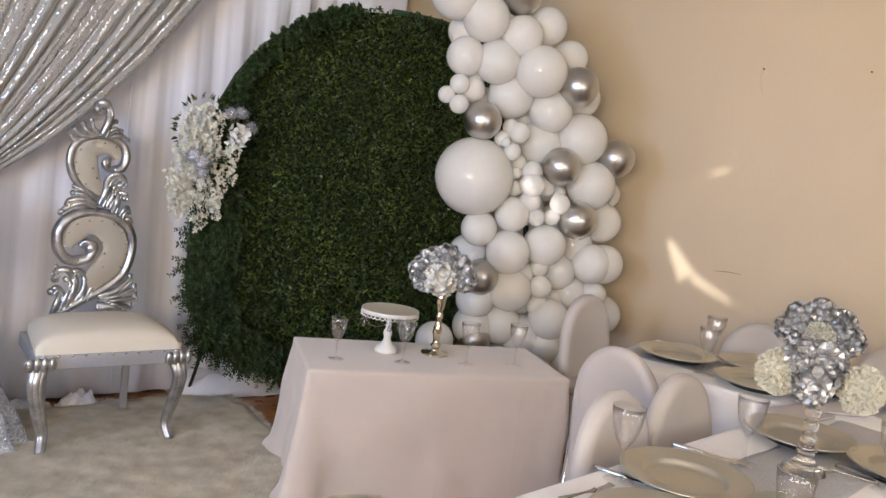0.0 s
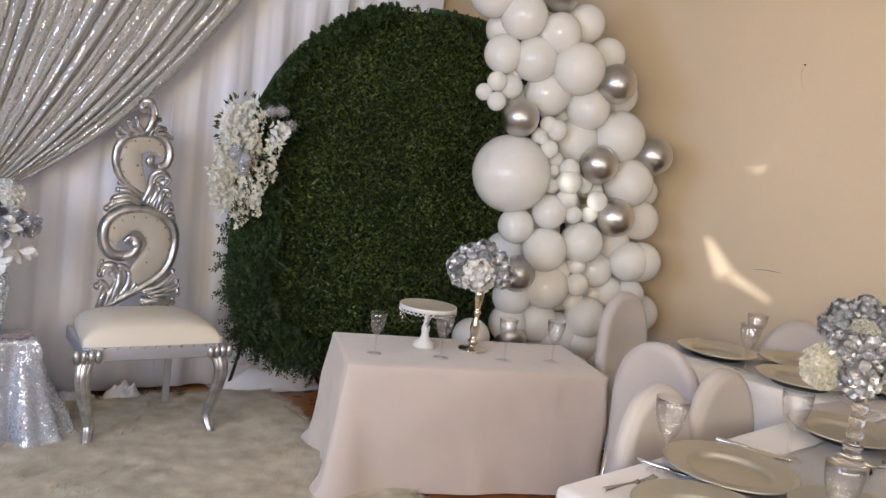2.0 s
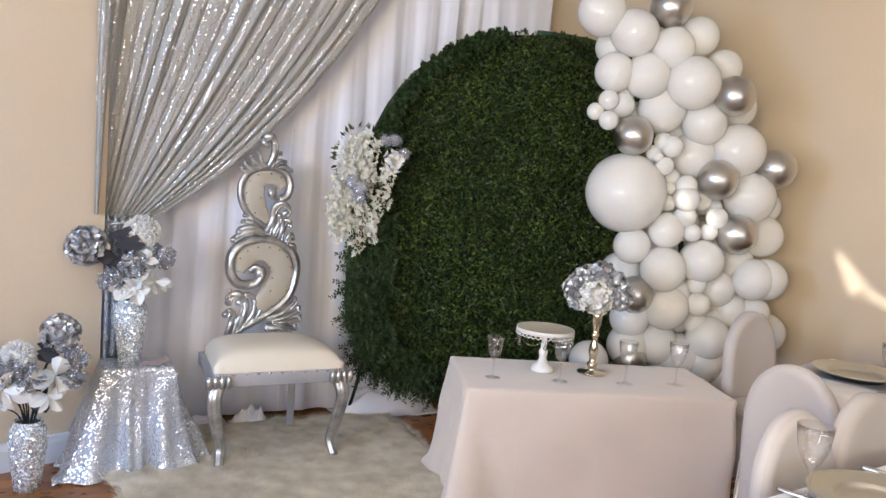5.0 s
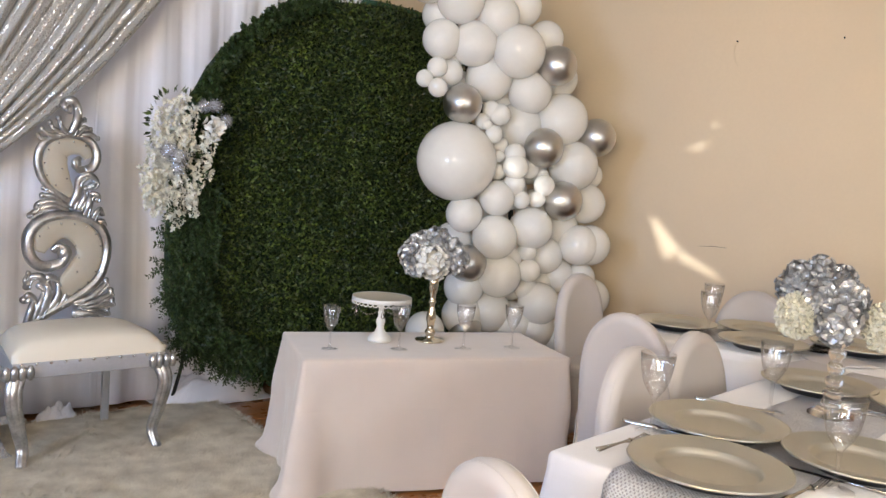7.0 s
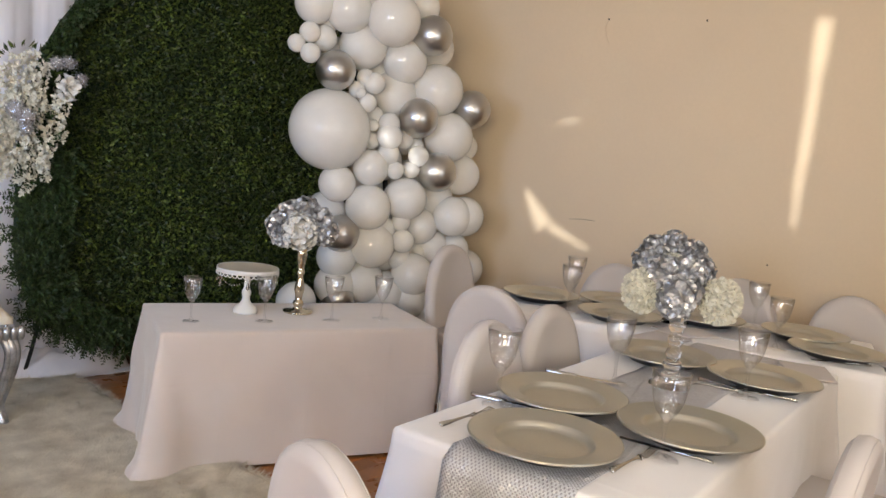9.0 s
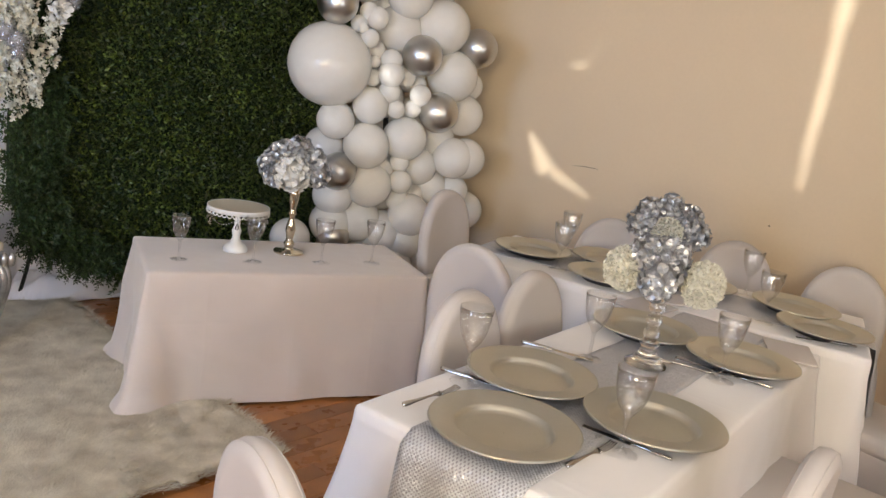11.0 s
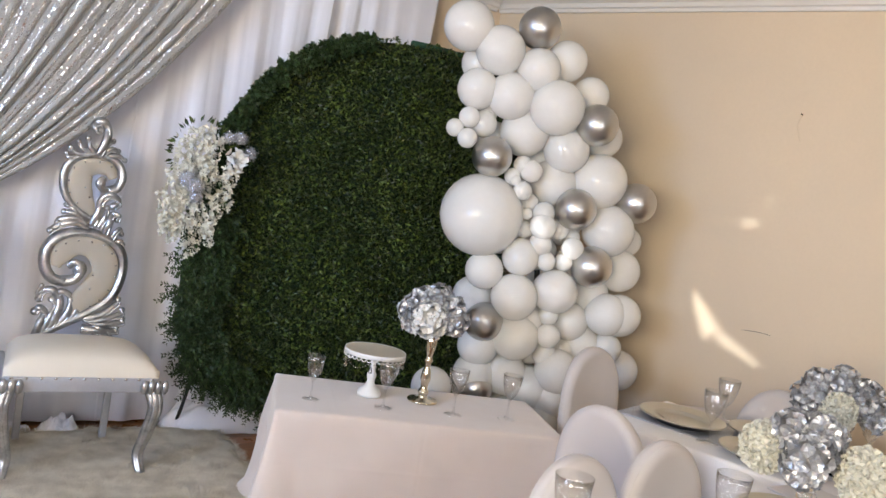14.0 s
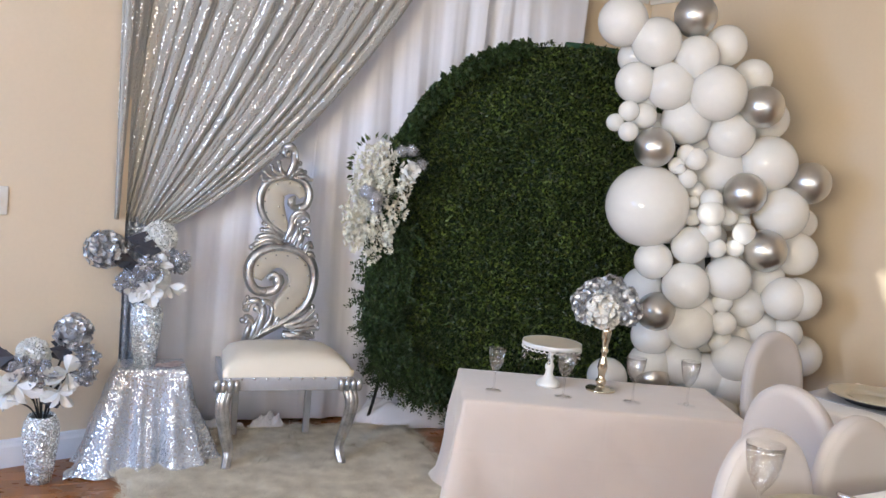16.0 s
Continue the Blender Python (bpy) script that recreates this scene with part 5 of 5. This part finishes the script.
def vase(m, h, r, label):
    t = thing("vase", m, label, "vase", "mosaic vases")
    s, q = h / 0.27, r / 0.06
    part("body", lathe(bmesh.new(), [(0.0005, 0.0), (0.036 * q, 0.0), (0.04 * q, 0.004 * s), (0.05 * q, 0.08 * s), (0.06 * q, 0.17 * s), (0.061 * q, 0.21 * s), (0.056 * q, 0.24 * s), (0.046 * q, 0.26 * s), (0.045 * q, 0.268 * s), (0.041 * q, 0.268 * s), (0.042 * q, 0.25 * s), (0.03 * q, 0.2 * s), (0.0005, 0.19 * s)], 40), M_GLITTER, t)
    # near-black disc across the opening paints the shade inside the vase
    part("mouth", lathe(bmesh.new(), [(0.0005, 0.256 * s), (0.0425 * q, 0.257 * s)], 20), M_DARK, t, "dark disc painting the vase's hollow as shade")
    return t


def bouquet(m, heads, label, seed):
    """Heads of: kind, x, y, z, radius over the vase's mouth at the origin."""
    t = thing("bouquet", m, label, "flower arrangement", "vase bouquets")
    r = random.Random(seed)
    for k, (kind, x, y, z, q) in enumerate(heads):
        bm = bmesh.new()
        tube(bm, spline([(x * 0.08, y * 0.08, -0.02), (x * 0.35, y * 0.3, z * 0.45), (x, y, z)], 5), 0.003, 5)
        part("stem", bm, M_BLACK, t)
        if kind == "silver":
            hydrangea(t, "silver_hydrangea", (x, y, z), q, M_PETAL_S, 100, q * 0.27, seed + k, "silver silk hydrangea", M_SILVER_PAINT)
        elif kind == "white":
            pom(t, "white_hydrangea", (x, y, z), q, M_PETAL_W, 460, 0.013, seed + k, "white silk hydrangea")
        elif kind == "glitter":
            core = part("glitter_rose", ball(bmesh.new(), q * 0.7, (x, y, z), 10, 8), M_SPARK, t, "grey glitter rose")
            blossom_cloud("petals", (x, y, z), q, 60, q * 0.8, M_SPARK, core, "", r, (1, 1, 1), 0.5, 1.0)
        elif kind == "lily":
            places = []
            for i in range(9):
                a = i * 0.698 + r.uniform(-0.2, 0.2)
                places.append((Vector((x, y, z)), Vector((math.cos(a), -0.5, math.sin(a) * 0.8 - 0.2)), rand_dir(r), r.uniform(0.8, 1.2)))
            leaves("lily", places, q * 1.25, M_PETAL_W, t, "white silk lily", "", 0.3, 0.7, PETAL)
        else:
            places = [(Vector((x + 0.6 * q, y, z)) + rand_dir(r) * q * 0.3, Vector((-1, r.uniform(-0.3, 0.3), r.uniform(-0.4, 0.4))), Vector((0, -1, 0.2)), r.uniform(0.8, 1.1)) for i in range(3)]
            leaves("dark_leaf", places, q * 1.9, M_PETAL_D, t, "dark grey leaf", "", 0.25, 0.75)
    return t


vase(pose(1.315, 3.30, 0.436), 0.283, 0.068, "tall silver mosaic glitter vase on the sequinned stand")
bouquet(pose(1.315, 3.30, 0.717) @ Matrix.Scale(1.05, 4), [("silver", -0.175, 0.0, 0.215, 0.075), ("white", 0.035, 0.02, 0.27, 0.072), ("dark", 0.0, -0.03, 0.235, 0.06), ("glitter", 0.11, -0.02, 0.175, 0.034), ("lily", 0.03, -0.04, 0.16, 0.06), ("glitter", 0.0, -0.06, 0.15, 0.036), ("glitter", -0.06, -0.04, 0.09, 0.034), ("glitter", -0.09, -0.03, 0.085, 0.03), ("lily", 0.08, -0.04, 0.075, 0.055), ("lily", -0.04, -0.05, 0.06, 0.05), ("dark", -0.085, -0.01, 0.165, 0.05), ("lily", 0.0, -0.06, 0.05, 0.05)], "silver and white silk flowers with glitter roses in a vase", 200)
vase(pose(0.922, 3.083, 0.0), 0.283, 0.07, "tall silver mosaic glitter vase on the floor")
bouquet(pose(0.922, 3.083, 0.28) @ Matrix.Scale(1.03, 4), [("silver", 0.10, 0.0, 0.335, 0.068), ("dark", 0.075, 0.0, 0.26, 0.05), ("white", -0.04, 0.0, 0.245, 0.06), ("dark", -0.13, -0.02, 0.235, 0.055), ("glitter", -0.075, -0.05, 0.20, 0.036), ("glitter", -0.005, -0.06, 0.18, 0.034), ("lily", 0.085, -0.04, 0.18, 0.07), ("glitter", 0.15, -0.03, 0.245, 0.034), ("glitter", 0.145, -0.03, 0.17, 0.032), ("lily", -0.09, -0.05, 0.14, 0.07), ("lily", 0.06, -0.05, 0.11, 0.055), ("dark", 0.06, -0.02, 0.08, 0.045), ("lily", -0.14, -0.04, 0.09, 0.05)], "silver and white silk flowers with dark leaves in a floor vase", 300)
for k, (x, y, a) in enumerate(((1.425, 3.285, 12), (1.40, 3.275, -20), (1.44, 3.30, 40))):
    ob = as_object("card", box(bmesh.new(), -0.04, 0.04, -0.027, 0.027, 0, 0.0012), M_CARD, False)
    ob.matrix_world = pose(x, y - 0.03, 0.4365 + 0.002 * k, 0, 0, a)
    tagged(ob, "small pink printed card lying on the sequinned stand", "card", "printed cards")

# ---- runners, napkins, cutlery ----
for m, n, seed in ((G1, GW, 1), (G2, 1.45, 2)):
    rows = []
    for i in range(90):
        s = -0.34 + (n + 0.68) * i / 89
        row = []
        for j in range(17):
            v = -0.14 + 0.28 * j / 16
            x, z = s - n / 2, GH + 0.0035 + 0.0012 * math.sin(31 * s + 9 * v)
            if s < 0 or s > n:
                over = -s if s < 0 else s - n
                x = (-n / 2 - 0.022 - 0.10 * over ** 0.7 if s < 0 else n / 2 + 0.022 + 0.10 * over ** 0.7) - (0.012 * math.sin(60 * v + seed) * min(1, over * 8)) * (1 if s < 0 else -1)
                z = GH + 0.002 - over
            row.append((x, v * (1 + 0.04 * math.sin(5 * s)) + 0.01, z))
        rows.append(row)
    ob = as_object("table_runner", sheet(bmesh.new(), rows), M_RUNNER)
    uv = ob.data.uv_layers.new(name="weave")
    for lp in ob.data.loops:
        uv.data[lp.index].uv = ((lp.vertex_index % 17) * 0.0175, (lp.vertex_index // 17) * (n + 0.68) / 89)
    thicken(ob, 0.0015)
    ob.matrix_world = m
    tagged(ob, "silver sequin mesh runner along the guest table", "table runner", "table runners")


def fork():
    t = thing("fork", pose(0, 0, 0), "polished steel dinner fork on the tablecloth", "fork", "forks")
    bm = bmesh.new()
    tube(bm, spline([(-0.085, 0, 0.003), (-0.05, 0, 0.004), (0.0, 0, 0.006), (0.03, 0, 0.004)], 4), [0.006, 0.006, 0.0055, 0.005, 0.004, 0.0035, 0.003, 0.0025, 0.0025, 0.003, 0.004, 0.006, 0.008][:13], 8, 0.35)
    part("handle", bm, M_STEEL, t)
    for k in range(4):
        bm = bmesh.new()
        y = -0.0075 + 0.005 * k
        tube(bm, spline([(0.028, y * 0.6, 0.004), (0.045, y, 0.003), (0.065, y, 0.006), (0.085, y, 0.011)], 3), 0.0015, 5)
        part("tine", bm, M_STEEL, t)
    return t


def knife():
    t = thing("knife", pose(0, 0, 0), "polished steel table knife on the tablecloth", "knife", "knives")
    bm = bmesh.new()
    tube(bm, [(-0.10, 0, 0.004), (-0.095, 0, 0.004), (-0.02, 0, 0.004), (-0.01, 0, 0.004)], [0.004, 0.006, 0.005, 0.004], 8, 0.5)
    part("handle", bm, M_STEEL, t)
    part("blade", box(bmesh.new(), -0.012, 0.10, -0.008, 0.008, 0.0025, 0.004, 0.0006), M_STEEL, t)
    return t


FORK, KNIFE = fork(), knife()
FORK.matrix_basis = pose(2.348, 0.403, GH + 0.003, 0, 0, -2)
for x, y, a in ((2.252, 0.756, -2), (3.101, 0.501, -88), (3.677, 1.63, 67), (3.046, 0.541, 110)):
    copy_thing(FORK, pose(x, y, GH + 0.006, 0, 0, a))
KNIFE.matrix_basis = pose(2.468, 0.390, GH + 0.003, 0, 0, 99)
for x, y, a in ((2.428, 0.764, -71), (2.79, 0.788, -69), (3.122, 0.422, 99), (3.796, 0.382, 128), (3.788, 1.049, 127)):
    copy_thing(KNIFE, pose(x, y, GH + 0.006, 0, 0, a))


def napkin():
    bm = box(bmesh.new(), -0.10, 0.10, -0.07, 0.07, 0.0, 0.007, 0.003)
    return tagged(as_object("napkin", bm, M_SPANDEX), "folded white cloth napkin lying beside a plate", "napkin", "napkins")


NAPKIN = napkin()
NAPKIN.matrix_world = pose(3.542, 0.416, GH + 0.004, 0, 0, -154)
for x, y, a in ((3.502, 0.897, -4), (3.92, 1.603, -111), (3.699, 0.893, -35)):
    copy_thing(NAPKIN, pose(x, y, GH + 0.004, 0, 0, a))

# ---- rug ----
RUG = thing("rug", pose(0, 0, 0), "white shaggy faux fur rug under the throne", "rug")


def rug_edge(x, y):
    w = 0.035 * noise.noise(Vector((x * 5, y * 5, 1))) + 0.012 * noise.noise(Vector((x * 25, y * 25, 2)))
    return 1.21 + w < x < 2.69 + w and 1.72 + 0.5 * w < y < 3.58 + w


bm = bmesh.new()
step, keep = 0.03, {}
for i in range(55):
    for j in range(66):
        x, y = 1.13 + i * step, 1.66 + j * step
        if all(rug_edge(x + dx * step, y + dy * step) for dx in (0, 1) for dy in (0, 1)):
            q = []
            for di, dj in ((0, 0), (1, 0), (1, 1), (0, 1)):
                k = (i + di, j + dj)
                if k not in keep:
                    keep[k] = bm.verts.new((1.13 + k[0] * step, 1.66 + k[1] * step, 0.014 + 0.006 * noise.noise(Vector((k[0] * 0.4, k[1] * 0.4, 0)))))
                q.append(keep[k])
            bm.faces.new(q)
thicken(part("backing", bm, M_FUR, RUG), 0.012)
fur = random.Random(23)
places = []
while len(places) < 120000:
    x, y = fur.uniform(1.15, 2.75), fur.uniform(1.66, 3.64)
    if not rug_edge(x, y):
        continue
    a = 3.0 * noise.noise(Vector((x * 2, y * 2, 5))) + fur.uniform(-1.8, 1.8)
    lift = 0.3 + 0.4 * fur.random() + 0.35 * noise.noise(Vector((x * 9, y * 9, 8)))
    places.append((Vector((x, y, 0.013)), Vector((math.cos(a), math.sin(a), lift)), Vector((0, 0, 1)), fur.uniform(0.6, 1.25)))
leaves("fur", places, 0.042, M_FUR, RUG, "soft white fur tufts", wide=0.06, cup=0.2)

# ---- gathered drape fabric on the floor ----
def crumple(name, cx, cy, w, d, h, seed, label):
    r = random.Random(seed)
    bm = bmesh.new()
    rows = []
    for j in range(25):
        v = -1 + 2 * j / 24
        row = []
        for i in range(33):
            u = -1 + 2 * i / 32
            e = max(0.0, 1 - u * u - v * v) ** 0.5
            z = h * e * (0.75 + 0.5 * noise.noise(Vector((u * 2.3, v * 2.3, seed)))) + 0.02 * e * noise.noise(Vector((u * 7, v * 7, seed)))
            row.append((cx + u * w, cy + v * d, max(0.004, z + 0.004)))
        rows.append(row)
    ob = as_object(name, sheet(bm, rows), M_DRAPE)
    thicken(ob, 0.004)
    return tagged(ob, label, "fabric")


crumple("drape_hem", 2.72, 3.62, 0.30, 0.13, 0.20, 3, "gathered white drape fabric on the floor under the backdrop")
crumple("fabric_scrap", 1.95, 3.60, 0.09, 0.06, 0.09, 4, "crumpled white fabric on the floor behind the throne")
crumple("fabric_scrap", 1.70, 3.63, 0.14, 0.06, 0.05, 6, "trailing white drape fabric on the floor")
bm = bmesh.new()
tube(bm, spline([(2.52, 3.46, 0.55), (2.50, 3.50, 0.25), (2.485, 3.58, 0.03), (2.485, 3.60, 0.0)], 5), 0.009, 8)
tube(bm, [(2.46, 3.60, 0.006), (2.51, 3.60, 0.006)], 0.008, 6)
part("stand_leg", bm, M_BLACK, HEDGE, "black metal stand leg")

# ---- marks on the wall ----
for y, z, ln in ((2.002, 2.067, 0.05), (1.516, 2.075, 0.0), (1.079, 0.874, 0.0)):
    t = thing("wall_nail", pose(*east(y, 0.002), z, 0, 0, 16.5), "small dark nail in the painted wall", "nail", "wall nails")
    bm = bmesh.new()
    tube(bm, [(0.0, 0, 0), (-0.014, 0, 0.002)], 0.004, 6)
    part("head", bm, M_BLACK, t)
    if ln:
        bm = bmesh.new()
        tube(bm, spline([(-0.01, 0, 0), (-0.006, 0.012, -ln), (-0.004, -0.006, -ln * 2.2), (-0.004, -0.018, -ln * 2.6)], 5), 0.0016, 5)
        part("thread", bm, M_WALL if ln > 0.03 else M_BLACK, t)
bm = bmesh.new()
tube(bm, [(*east(2.084, 0.0006), 0.977), (*east(2.015, 0.0006), 0.985), (*east(1.946, 0.0006), 0.983)], [0.001, 0.002, 0.001], 4)
tagged(as_object("wall_crack", bm, M_DARK), "fine dark crack in the painted wall", "crack")
t = thing("wall_switch", pose(0.72, 3.41 - 0.49 * math.tan(SLANT), 1.13, 0, 0, 18), "white plastic wall plate on the cream wall", "switch")
part("plate", box(bmesh.new(), -0.036, 0.036, -0.008, 0.0, -0.058, 0.058, 0.003), M_TRIM, t)
part("toggle", box(bmesh.new(), -0.006, 0.006, -0.018, -0.008, -0.012, 0.012, 0.002), M_TRIM, t)

# ---- floor strips, nearest the camera ----
FLOOR = bpy.data.objects["floor"]
strip_rng = random.Random(9)
plank_meshes = []
for k in range(6):
    bm = box(bmesh.new(), 0, (0.62, 0.78, 0.9, 1.05, 0.7, 0.84)[k] - 0.0015, 0, 0.0812, -0.012, 0.0, 0.0012)
    me = bpy.data.meshes.new("plank")
    bmesh.ops.recalc_face_normals(bm, faces=bm.faces)
    bm.to_mesh(me)
    bm.free()
    me.materials.append(M_PLANK)
    plank_meshes.append((me, (0.62, 0.78, 0.9, 1.05, 0.7, 0.84)[k]))
y = -0.2
while y < 3.84:
    x = -0.3 - strip_rng.random() * 0.6
    while x < 4.8:
        me, ln = plank_meshes[strip_rng.randrange(6)]
        hidden = x + ln < 1.21 and y > 3.39 + 0.3 - (1.21 - x) * math.tan(SLANT)
        if not hidden and x + ln < east(y)[0]:
            ob = new("plank", me)
            ob.parent = FLOOR
            ob.location = (x, y, 0)
        x += ln
    y += 0.083
